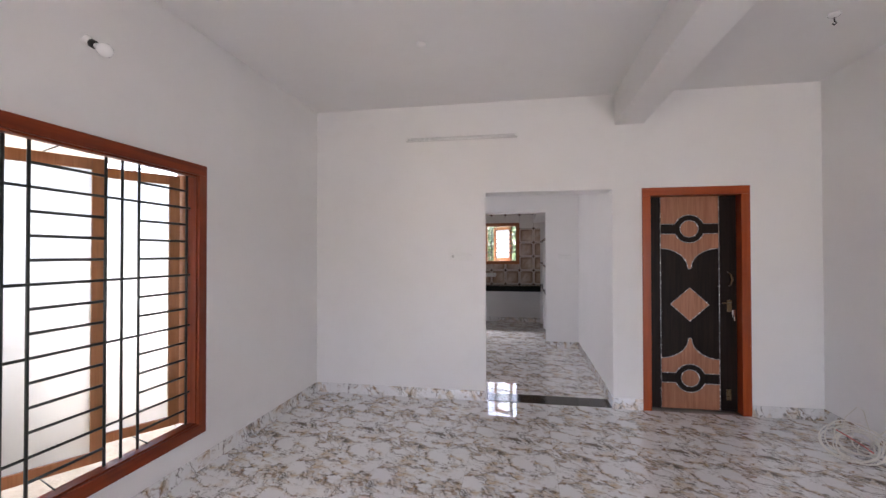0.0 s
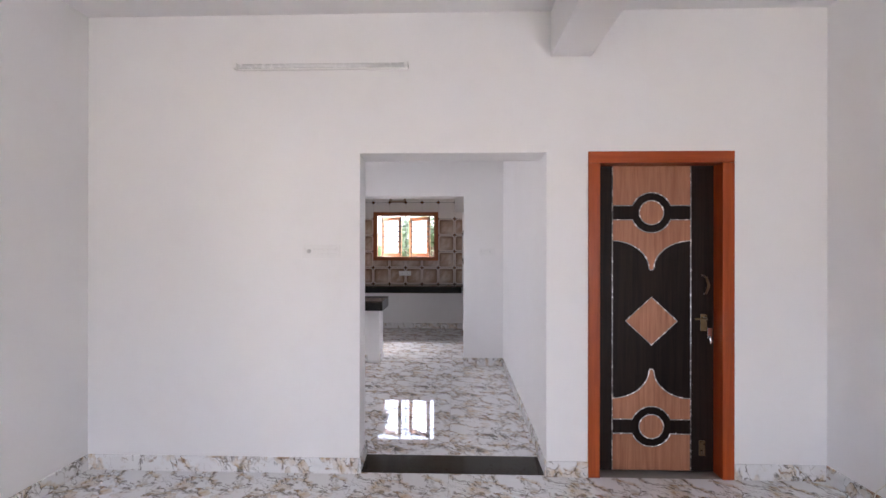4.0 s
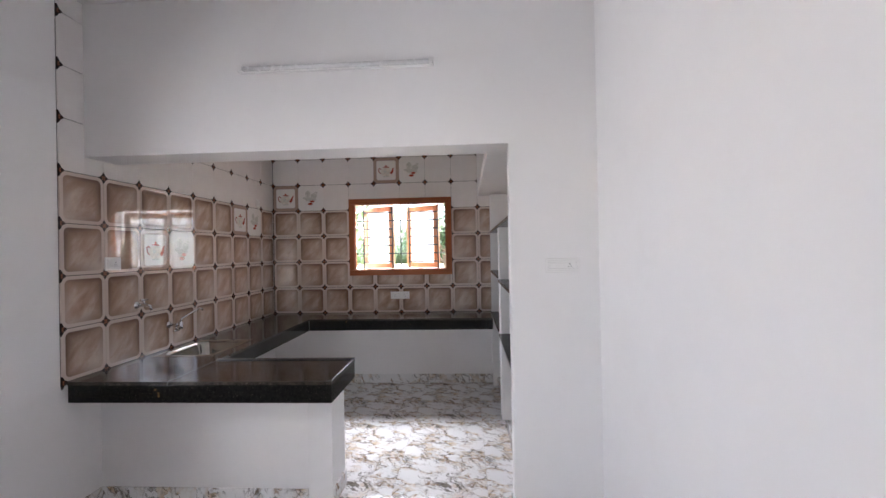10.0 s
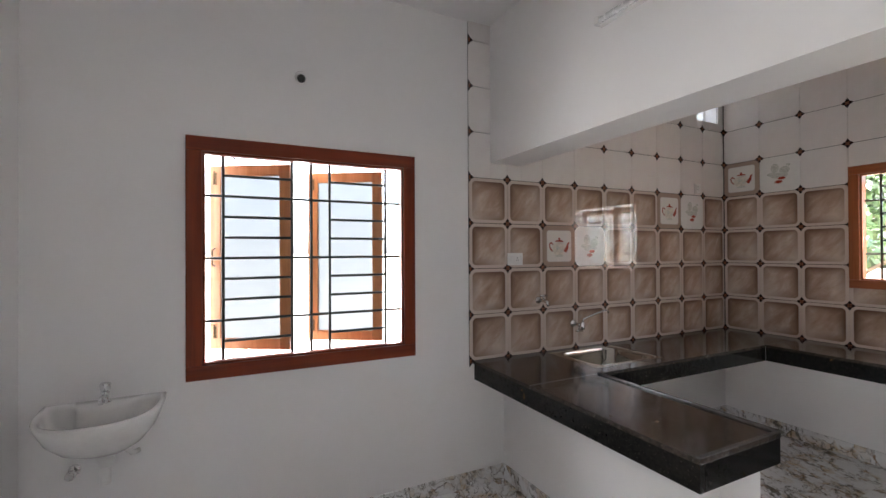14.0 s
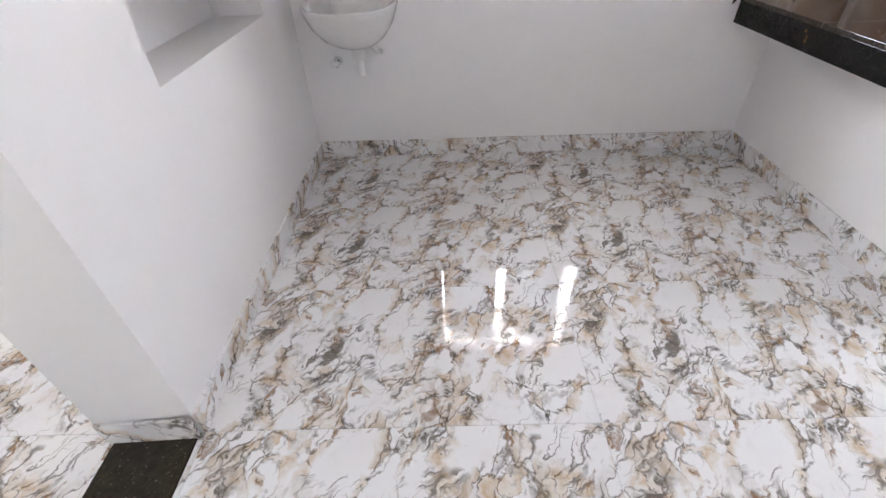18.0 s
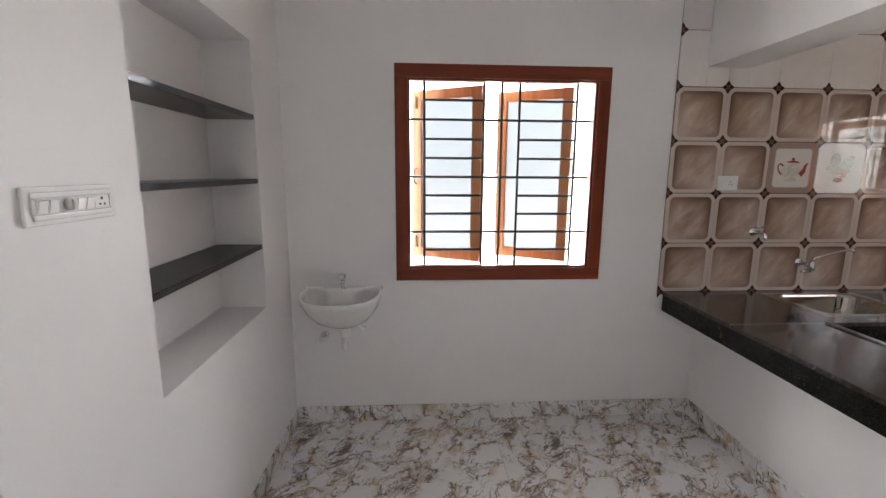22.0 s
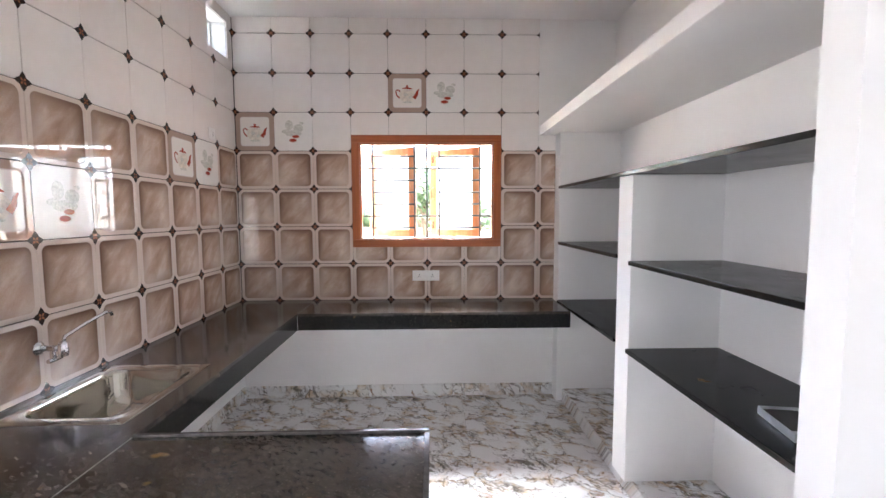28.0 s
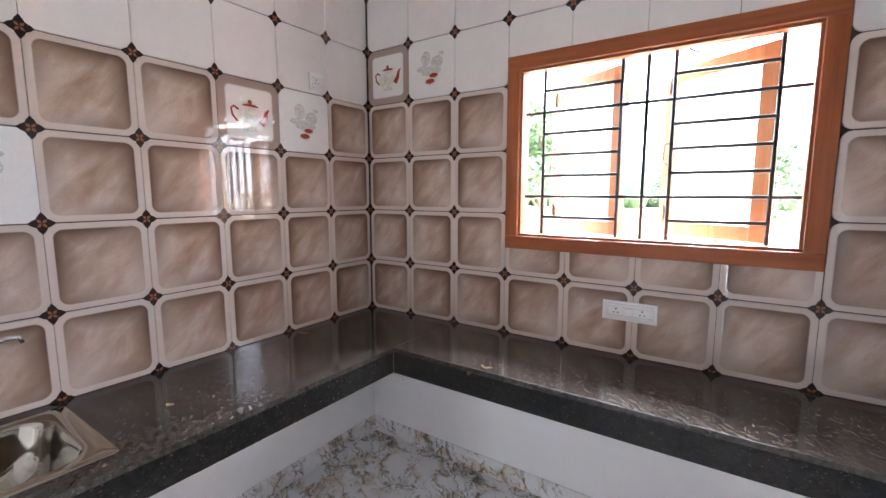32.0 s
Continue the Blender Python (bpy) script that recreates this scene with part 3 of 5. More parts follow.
def structure():
    bm = bmesh.new()
    slab_with_holes(bm, YS - OUT, YN + OUT, -0.1, 3.2, XW, XW - OUT, [HALL_WIN, DINE_WIN, VENT], lambda u, v, d: (d, u, v))
    wall_w = setting("wall_west", bm, PAINT, "white painted plaster outer wall with window openings", "wall")
    bm = bmesh.new()
    slab_with_holes(bm, XW, XE + OUT, -0.1, 3.2, YN, YN + OUT, [KITCH_WIN], lambda u, v, d: (u, d, v))
    wall_n = setting("wall_north", bm, PAINT, "white painted kitchen end wall with one window opening", "wall")
    bm = bmesh.new()

    def splayed(u, v, d):
        """The passage's west jamb opens slightly towards the dining side."""
        return (-0.446 - 0.022 * (d - YH) / (YD - YH) if abs(u + 0.456) < 1e-6 else u, d, v)

    slab_with_holes(bm, XW, XH + OUT, -0.1, 3.2, YH, YD - 0.22, [(-0.456, 0.765, -0.2, 2.088), (1.03, 1.95, -0.2, 2.092)], splayed)
    slab_with_holes(bm, XW, XH + OUT, -0.1, 3.2, YD - 0.22, YD,
                    [(-0.456, 0.765, -0.2, 2.088), (1.03, 1.95, -0.2, 2.092), (-1.86, -0.962, 0.87, 2.11)], splayed)
    setting("wall_cross", bm, PAINT, "white plaster wall with an open passage, a doorway and a shelved niche", "wall")
    bm = boxed(XE, XE + OUT, YD, YN, -0.1, 3.2)
    setting("wall_east_dining", bm, PAINT, "plain white painted plaster wall of dining and kitchen", "wall")
    bm = boxed(XH, XH + OUT, YS - OUT, YH, -0.1, 3.2)
    setting("wall_east_hall", bm, PAINT, "plain white painted plaster wall of the hall", "wall")
    # both openings are added for the fill lamps, out of view
    bm = bmesh.new()
    slab_with_holes(bm, XW, XH, -0.1, 3.2, YS, YS - OUT, [(-2.15, -0.85, 0.75, 1.95), (1.83, 2.49, -0.2, 2.1)], lambda u, v, d: (u, d, v))
    setting("wall_south", bm, PAINT, "white painted front wall with two added openings for fill lamps", "wall")
    # room behind the closed door
    bm = bmesh.new()
    box(bm, XE + OUT, XH + OUT, YD + 2.0, YD + 2.1, -0.1, 3.2)
    box(bm, XH + 0.1, XH + OUT, YD, YD + 2.0, -0.1, 3.2)
    setting("wall_back_room", bm, PAINT, "plain white wall of the closed room", "wall")
    setting("ceiling_hall", boxed(XW - OUT, XH + OUT, YS - OUT, YH, CH, CH + 0.15), PAINT, "white painted flat concrete ceiling of the hall", "ceiling")
    setting("ceiling_dining", boxed(XW, XE, YD, YN, CD, CD + 0.12), PAINT, "white painted flat concrete ceiling of dining and kitchen", "ceiling")
    setting("roof_slab", boxed(XW - OUT - 0.3, XH + OUT + 0.3, YS - OUT - 0.3, YN + OUT + 0.3, 3.2, 3.35), RENDERED, "flat concrete roof slab", "roof")
    setting("beam_hall", boxed(0.79, 1.05, YS, YH, 2.705, CH - 0.002, bevel=0.006), PAINT, "white plastered ceiling beam across the hall", "beam")
    bm = bmesh.new()
    prism(bm, [(XW, 2.13), (0.28, 2.13), (0.28, 0.0), (XE, 0.0), (XE, CD - 0.002), (XW, CD - 0.002)], YK, 7.425)
    setting("wall_kitchen_opening", bm, PAINT, "white plastered drop beam and pier at the kitchen opening", "wall")
    setting("beam_kitchen", boxed(XW, XE, 7.4255, 7.56, 2.13, CD - 0.002), PAINT, "white plastered rear half of the drop beam", "beam")
    setting("wall_pilaster", boxed(0.298, XE, 9.735, YN, 0, 2.148), PAINT, "white plastered return at the end of the shelves", "wall")
    setting("loft_slab", boxed(0.17, XE, 7.56, YN, 2.15, 2.225, bevel=0.005), PAINT, "white painted concrete loft slab over the shelves", "loft")
    # ground under the floors
    setting("floor", boxed(XW - OUT, XH + OUT, YS - OUT, YN + OUT, -0.15, -0.008), FLOOR_GROUT, "polished marble-print tile floor with brown veins", "floor")
    return wall_w, wall_n


wall_west, wall_north = structure()


# ---- windows ----
def window_thing(name, label, m, w, h, rows, full, casements, uprights, panels, f=0.072, stay=0.29, posts=(), glass=None, lining=False, wood=(MAHOGANY, MAHOGANY_X)):
    """A timber frame with an iron grille and frosted casements that stand open. Local x along the wall, y outwards."""
    win = tagged(thing(name, label, "window", m), kind="structure")
    upright, level = wood
    for nm, bx, mat in (("frame_head", (0, w, -0.012, 0.10, h - f, h), level), ("frame_sill", (0, w, -0.012, 0.10, 0, f), level),
                        ("frame_jamb", (0, f, -0.012, 0.10, f, h - f), upright), ("frame_jamb", (w - f, w, -0.012, 0.10, f, h - f), upright)):
        part(nm, boxed(*bx, bevel=0.004), mat, win)
    # moulded inner bead
    for bx, mat in (((f, w - f, 0.004, 0.05, h - f - 0.012, h - f), level), ((f, w - f, 0.004, 0.05, f, f + 0.012), level),
                    ((f, f + 0.012, 0.004, 0.05, f + 0.012, h - f - 0.012), upright), ((w - f - 0.012, w - f, 0.004, 0.05, f + 0.012, h - f - 0.012), upright)):
        part("bead", boxed(*bx, bevel=0.003), mat, win)
    # lining added for the bright strip; its pale colour stands for daylight
    if lining:
        part("jamb_lining", boxed(w - f, w - 0.002, 0.1005, 0.21, f, h - f, bevel=0.003), CASE_LIT, win, "varnished timber lining of the reveal, lightened as if brightly lit")
    y = 0.06
    for u in uprights:
        bm = bmesh.new()
        tube(bm, [(u, y, f), (u, y, h - f)], 0.008, 8)
        part("grille_bar", bm, IRON, win)
    for k in range(rows):
        z = h - f - (h - 2 * f) * (k + 1.0) / (rows + 0.95)
        spans = [(f, w - f)] if k in full else panels
        for a, b in spans:
            bm = bmesh.new()
            tube(bm, [(a, y, z), (b, y, z)], 0.0075, 8)
            part("grille_bar", bm, IRON, win)
    for a, b in casements:
        # hinge side at b, free side at a, swung outwards
        width, zz0, zz1 = 0.475, f + 0.012, h - f - 0.012
        way = Vector((a - b, stay - 0.05, 0)).normalized()
        turn = Matrix(((way.x, -way.y, 0, b), (way.y, way.x, 0, 0.125), (0, 0, 1, 0), (0, 0, 0, 1)))
        if a in posts:
            part("hinge_post", boxed(b + 0.014, b + 0.044, 0.078, 0.118, f, h - f, bevel=0.003), upright, win)
        s, t = 0.062, 0.017
        bm = bmesh.new()
        for bx in ((0, s, -t, t, zz0, zz1), (width - s, width, -t, t, zz0, zz1), (s, width - s, -t, t, zz0, zz0 + s), (s, width - s, -t, t, zz1 - s, zz1)):
            box(bm, *bx, bevel=0.003)
        case = part("casement", bm, CASE_LIT, win, "open varnished timber casement with frosted glass")
        case.matrix_local = turn
        pane = part("pane", boxed(s - 0.008, width - s + 0.008, -0.003, 0.003, zz0 + s - 0.008, zz1 - s + 0.008), glass or FROSTED, case, "frosted glass pane")
        pane.visible_shadow = False
        bm = bmesh.new()
        mid = (zz0 + zz1) / 2
        tube(bm, [(width - 0.03, t, mid - 0.05), (width - 0.03, t + 0.028, mid - 0.04), (width - 0.03, t + 0.028, mid + 0.04), (width - 0.03, t, mid + 0.05)], 0.005, 8)
        part("handle", bm, BRASS, case, "small brass pull handle")
        for z in (zz0 + 0.06, zz1 - 0.11):
            bm = bmesh.new()
            box(bm, width - 0.042, width - 0.02, t, t + 0.004, z, z + 0.07)
            tube(bm, [(width - 0.03, t + 0.008, z + 0.005), (width - 0.03, t + 0.008, z + 0.08)], 0.004, 6)
            part("tower_bolt", bm, BRASS, case, "brass tower bolt")
        for z in (zz0 - 0.004, zz1 + 0.004):
            bm = bmesh.new()
            far = turn.inverted() @ Vector((b - 0.3, 0.07, z))
            tube(bm, [(width * 0.55, 0, z), (far.x, far.y, z)], 0.004, 6)
            part("friction_stay", bm, IRON, case)
    return win


WEST = Matrix.Rotation(radians(90), 4, "Z")
window_thing("window_1", "teak-framed hall window with iron grille and open casements", Matrix.Translation((XW, HALL_WIN[0], HALL_WIN[2])) @ WEST,
             1.805, 1.84, 14, (1, 5, 8, 12), [(0.19, 0.62), (0.74, 1.17), (1.28, 1.705)],
             [0.165, 0.53, 0.63, 0.735, 1.115, 1.215, 1.325, 1.70], [(0.165, 0.53), (0.735, 1.115), (1.325, 1.70)], lining=True)
window_thing("window_2", "square teak window with iron grille and open casements", Matrix.Translation((XW, DINE_WIN[0], DINE_WIN[2])) @ WEST,
             1.22, 1.22, 9, (1, 4, 7), [(0.105, 0.512), (0.66, 1.056)], [0.165, 0.508, 0.612, 0.715, 1.052], [(0.165, 0.508), (0.715, 1.052)], posts=(0.165,), glass=FROSTED_DIM)
window_thing("window_3", "teak kitchen window with iron grille and open casements", Matrix.Translation((KITCH_WIN[0], YN - 0.012, KITCH_WIN[2])),
             1.20, 0.895, 7, (1, 5), [(0.105, 0.505), (0.65, 1.04)], [0.16, 0.50, 0.60, 0.70, 1.036], [(0.16, 0.50), (0.70, 1.036)], f=0.062, glass=FROSTED_BRIGHT, wood=(CEDAR, CEDAR_X))


def ventilator():
    v = tagged(thing("window_4", "small high ventilator with a fixed frosted pane", "window", Matrix.Translation((XW - 0.12, 0, 0))), kind="structure")
    y0, y1, z0, z1 = VENT
    pane = part("pane", boxed(-0.003, 0.003, y0 + 0.012, y1 - 0.012, z0 + 0.012, z1 - 0.012), FROSTED, v, "frosted glass pane")
    pane.visible_shadow = False
    for bx in ((-0.012, 0.012, y0, y1, z0, z0 + 0.0118), (-0.012, 0.012, y0, y1, z1 - 0.0118, z1), (-0.012, 0.012, y0, y0 + 0.0118, z0 + 0.012, z1 - 0.012), (-0.012, 0.012, y1 - 0.0118, y1, z0 + 0.012, z1 - 0.012)):
        part("frame", boxed(*bx, bevel=0.002), PIPE, v)


ventilator()


# ---- door ----
def door():
    d = tagged(thing("door_1", "closed dark wenge door with inlaid teak-laminate shapes in a teak frame", "door", Matrix.Translation((1.03, YH, 0))), kind="structure")
    w, h, f = 0.92, 2.092, 0.075
    for nm, bx, mat in (("frame_head", (0, w, -0.012, 0.12, h - f, h), TEAK_X), ("frame_jamb", (0, f, -0.012, 0.12, 0, h - f), TEAK), ("frame_jamb", (w - f, w, -0.012, 0.12, 0, h - f), TEAK)):
        part(nm, boxed(*bx, bevel=0.005), mat, d)
    leaf = part("leaf", boxed(f + 0.002, w - f - 0.002, 0.085, 0.118, 0.008, h - f - 0.003), WENGE, d, "dark wenge laminate door leaf")
    c = 0.438
    half = 0.255
    mid = 0.992
    y0, y1 = 0.0815, 0.086

    def piece(nm, poly, mat, lab, lift=0.0):
        bm = bmesh.new()
        prism(bm, poly, y0 - lift, y1)
        part(nm, bm, mat, leaf, lab)

    def line(path, r=0.0038, closed=False):
        bm = bmesh.new()
        tube(bm, [(x, y0 - 0.0015, z) for x, z in path], r, 6, closed)
        part("silver_inlay", bm, SILVER, leaf, "thin silver inlay line")

    for x in (c - half, c + half):
        line([(x, 0.01), (x, h - f - 0.004)])
    R, r, bar = 0.132, 0.079, 0.047
    for sgn in (1, -1):
        zc = mid + (0.714 if sgn > 0 else -0.694)
        top = h - f - 0.004 if sgn > 0 else 0.012
        ang = math.asin(bar / R)
        # the panel's outer part, with the half ring cut out
        arc = [(c + R * math.cos(a), zc + sgn * R * math.sin(a)) for a in [ang + k * (math.pi - 2 * ang) / 20 for k in range(21)]]
        edge_r, edge_l = (c + half, zc + sgn * bar), (c - half, zc + sgn * bar)
        piece("inlay_panel", [(c - half, top), (c + half, top), edge_r] + arc + [edge_l], OAK, "teak-coloured laminate panel")
        line([edge_r] + arc + [edge_l])
        # the lower part runs down to a pointed tongue
        arc2 = [(c + R * math.cos(a), zc - sgn * R * math.sin(a)) for a in [ang + k * (math.pi - 2 * ang) / 20 for k in range(21)]]
        zt, zp = (mid + 0.529, mid + 0.349) if sgn > 0 else (mid - 0.509, mid - 0.329)
        curve = []
        for k in range(13):
            t = k / 12
            curve.append((c - half + (half - 0.016) * math.sin(t * math.pi / 2) ** 0.9, zt + (zp - zt) * (1 - math.cos(t * math.pi / 2)) ** 0.9))
        tip = [(c - 0.008, zp - sgn * 0.012), (c + 0.008, zp - sgn * 0.012)]
        mirror = [(2 * c - x, z) for x, z in reversed(curve)]
        low = [(c + half, zc - sgn * bar)] + arc2 + [(c - half, zc - sgn * bar)]
        piece("inlay_panel", low + curve + tip + mirror, OAK, "teak-coloured laminate panel")
        line(low)
        line(curve + tip + mirror)
        disc = [(c + r * math.cos(k * math.pi / 16), zc + r * math.sin(k * math.pi / 16)) for k in range(32)]
        piece("inlay_disc", disc, OAK, "round teak-coloured laminate disc")
        line(disc, closed=True)
    dia = [(c - 0.168, mid), (c, mid + 0.158), (c + 0.168, mid), (c, mid - 0.158)]
    piece("inlay_diamond", dia, OAK, "teak-coloured laminate diamond")
    line(dia, closed=True)
    # furniture
    hx = c + half + 0.085
    bm = bmesh.new()
    tube(bm, [(hx, 0.085, 1.17), (hx, 0.055, 1.18), (hx + 0.012, 0.045, 1.23), (hx, 0.05, 1.28), (hx - 0.012, 0.085, 1.30)], [0.004, 0.007, 0.009, 0.007, 0.004], 8)
    part("pull_handle", bm, BRASS, leaf, "curved aged brass pull handle")
    bm = bmesh.new()
    box(bm, hx - 0.02, hx + 0.02, 0.078, 0.086, 0.93, 1.04, bevel=0.003)
    tube(bm, [(hx, 0.08, 1.015), (hx, 0.045, 1.015), (hx - 0.075, 0.043, 1.013)], 0.007, 8)
    part("lever_handle", bm, BRASS, leaf, "brass lever handle on a back plate")
    bm = bmesh.new()
    box(bm, hx + 0.02, hx + 0.05, 0.074, 0.086, 0.88, 0.95, bevel=0.002)
    tube(bm, [(hx + 0.035, 0.07, 0.90), (hx + 0.035, 0.062, 0.85)], 0.009, 8)
    part("latch", bm, CHROME, leaf, "steel sliding latch")
    bm = bmesh.new()
    tube(bm, [(hx - 0.01, 0.078, 0.12), (hx - 0.01, 0.078, 0.2)], 0.006, 8)
    box(bm, hx - 0.03, hx + 0.01, 0.08, 0.086, 0.11, 0.21, bevel=0.002)
    part("tower_bolt", bm, BRASS, leaf, "brass tower bolt")


door()


# ---- granite threshold ----
tagged(new("threshold", mesh_of(boxed(-0.466, 0.763, YH + 0.015, YD - 0.013, -0.004, 0.004, bevel=0.0015), "threshold", SILL)),
       "polished brown-black granite strip across the passage floor", "threshold", "", "structure")


# ---- kitchen counter ----
def counters():
    zt, zb = 0.82, 0.70
    bm = bmesh.new()
    box(bm, -1.657, -0.722, 7.17, 7.668, zt - 0.02, zt, bevel=0.003)
    top = thing("breakfast_counter", "dark granite breakfast counter with thick black edge", "counter", Matrix())
    part("worktop", bm, WORKTOP, top, "dark brown-black polished granite top")
    part("edge_band", boxed(XW + 0.014, -0.724, 7.172, 7.20, zb, zt - 0.0205, bevel=0.002), GRANITE, top, "black granite front edge")
    part("edge_band", boxed(-0.75, -0.724, 7.2005, 7.666, zb, zt - 0.0205, bevel=0.002), GRANITE, top, "black granite end edge")
    part("edge_band", boxed(-1.62, -0.751, 7.640, 7.666, zb, zt - 0.0205, bevel=0.002), GRANITE, top, "black granite rear edge")
    part("bead", boxed(-1.656, -0.722, 7.652, 7.668, zt, zt + 0.010, bevel=0.003), BEAD, top, "raised granite bead")
    part("bead", boxed(-0.738, -0.722, 7.17, 7.6515, zt, zt + 0.006, bevel=0.002), BEAD, top, "raised granite bead")
    part("soffit", boxed(XW + 0.014, -0.752, 7.2005, 7.639, zb + 0.02, zt - 0.0205), PAINT, top)
    # left run with the sink cut out, and back run
    lower = thing("kitchen_counter", "L-shaped dark granite kitchen counter along two tiled walls", "counter", Matrix())
    bm = bmesh.new()
    slab_with_holes(bm, XW + 0.014, -1.66, 7.17, 9.858, zt - 0.02, zt, [(-2.17, -1.775, 7.79, 8.29)], lambda u, v, d: (u, v, d))
    part("worktop", bm, WORKTOP, lower, "dark brown-black polished granite top")
    part("worktop", boxed(-1.658, 0.285, 9.37, 9.858, zt - 0.02, zt, bevel=0.002), WORKTOP, lower, "dark brown-black polished granite top")
    part("edge_band", boxed(-1.688, -1.662, 7.672, 9.373, zb, zt - 0.0205, bevel=0.002), GRANITE, lower, "black granite edge")
    part("edge_band", boxed(-1.661, 0.285, 9.372, 9.398, zb, zt - 0.0205, bevel=0.002), GRANITE, lower, "black granite edge")
    part("soffit", boxed(XW + 0.014, -1.69, 8.32, 9.85, zb + 0.04, zt - 0.0205), PAINT, lower)
    part("soffit", boxed(-1.668, 0.285, 9.40, 9.85, zb + 0.04, zt - 0.0205), PAINT, lower)
    # pale filled joints between the slabs
    part("joint", boxed(-1.6597, -1.6573, 7.172, 7.666, zt - 0.018, zt + 0.0004), JOINT, top, "pale filled slab joint")
    part("joint", boxed(-1.6598, -1.6582, 9.374, 9.856, zt - 0.018, zt + 0.0004), JOINT, lower, "pale filled slab joint")
    # dwarf walls under the breakfast counter
    setting("wall_dwarf", boxed(XW, -0.95, 7.41, 7.50, 0, zb + 0.018), PAINT, "white painted low wall under the breakfast counter", "wall")
    setting("wall_dwarf_end", boxed(-0.949, -0.80, 7.405, 7.672, 0, zb + 0.018, bevel=0.004), PAINT, "white painted end pier under the breakfast counter", "wall")


counters()


def sink():
    s = thing("kitchen_sink", "stainless steel inset kitchen sink in the granite counter", "sink", Matrix.Translation((-1.972, 8.04, 0.82)))
    w, l = 0.215, 0.285

    def ring(a, b, r, z, n=9):
        pts = []
        for sx, sy, a0 in ((1, 1, 0), (-1, 1, 90), (-1, -1, 180), (1, -1, 270)):
            for k in range(n + 1):
                t = radians(a0 + 90 * k / n)
                pts.append((sx * (a - r) + r * math.cos(t), sy * (b - r) + r * math.sin(t), z))
        return pts

    bm = bmesh.new()
    loops = [ring(w + 0.012, l + 0.012, 0.012, 0.0005), ring(w + 0.010, l + 0.010, 0.012, 0.0018), ring(w - 0.024, l - 0.036, 0.085, 0.0018), ring(w - 0.027, l - 0.039, 0.085, 0.001), ring(w - 0.031, l - 0.043, 0.085, -0.006), ring(w - 0.034, l - 0.047, 0.085, -0.02),
             ring(w - 0.044, l - 0.06, 0.085, -0.08), ring(w - 0.056, l - 0.074, 0.085, -0.13), ring(w - 0.075, l - 0.095, 0.085, -0.158), ring(w - 0.105, l - 0.125, 0.07, -0.172), ring(0.045, 0.045, 0.044, -0.176)]
    rows = [[bm.verts.new(p) for p in lp] for lp in loops]
    for a, b in zip(rows, rows[1:]):
        n = len(a)
        for k in range(n):
            fc = bm.faces.new((a[k], a[(k + 1) % n], b[(k + 1) % n], b[k]))
            fc.smooth = True
    bm.faces.new(rows[-1])
    part("bowl", bm, STEEL, s, "stainless steel bowl with flat rim")
    bm = bmesh.new()
    lathe(bm, [(0.042, -0.1755), (0.042, -0.172), (0.034, -0.171), (0.03, -0.174), (0.008, -0.174)], sides=20)
    part("drain", bm, CHROME, s, "round drain strainer")


sink()


def taps():
    # local y points out of the wall after the turn: out is +x of the room
    t = thing("wall_valve_tap", "short chrome bib tap on the tiled wall", "tap", Matrix.Translation((-2.25, 7.70, 1.19)))
    bm = bmesh.new()
    lathe(bm, [(0.026, 0.0), (0.026, 0.004), (0.016, 0.012), (0.010, 0.016)], Matrix.Rotation(radians(90), 4, "Y"))
    part("flange", bm, CHROME, t)
    bm = bmesh.new()
    tube(bm, [(0.012, 0, 0), (0.075, 0, 0), (0.098, 0, -0.008), (0.105, 0, -0.035)], [0.011, 0.012, 0.011, 0.009], 12)
    part("spout", bm, CHROME, t)
    bm = bmesh.new()
    tube(bm, [(0.055, 0, 0.008), (0.055, 0, 0.03)], 0.008, 10)
    tube(bm, [(0.055, -0.032, 0.036), (0.055, 0.032, 0.036)], 0.0075, 10)
    part("knob", bm, CHROME, t)
    t = thing("sink_tap", "chrome wall tap with a long swivel spout over the sink", "tap", Matrix.Translation((-2.25, 8.02, 1.0)))
    bm = bmesh.new()
    lathe(bm, [(0.027, 0.0), (0.027, 0.004), (0.016, 0.012), (0.010, 0.016)], Matrix.Rotation(radians(90), 4, "Y"))
    part("flange", bm, CHROME, t)
    bm = bmesh.new()
    tube(bm, [(0.012, 0, 0), (0.10, 0, 0)], [0.012, 0.014], 12)
    lathe(bm, [(0.015, -0.03), (0.018, -0.02), (0.018, 0.015), (0.012, 0.026)], Matrix.Translation((0.095, 0, 0)), 14)
    part("valve_body", bm, CHROME, t)
    bm = bmesh.new()
    tube(bm, [(0.095, 0, 0.02), (0.096, 0.01, 0.045), (0.11, 0.10, 0.075), (0.125, 0.19, 0.10), (0.128, 0.215, 0.098), (0.129, 0.22, 0.08)], 0.0075, 10)
    part("spout", bm, CHROME, t)
    bm = bmesh.new()
    tube(bm, [(0.06, 0, -0.012), (0.06, 0, -0.04)], 0.007, 10)
    tube(bm, [(0.06, -0.03, -0.044), (0.06, 0.03, -0.044)], 0.008, 10)
    part("knob", bm, CHROME, t)


taps()


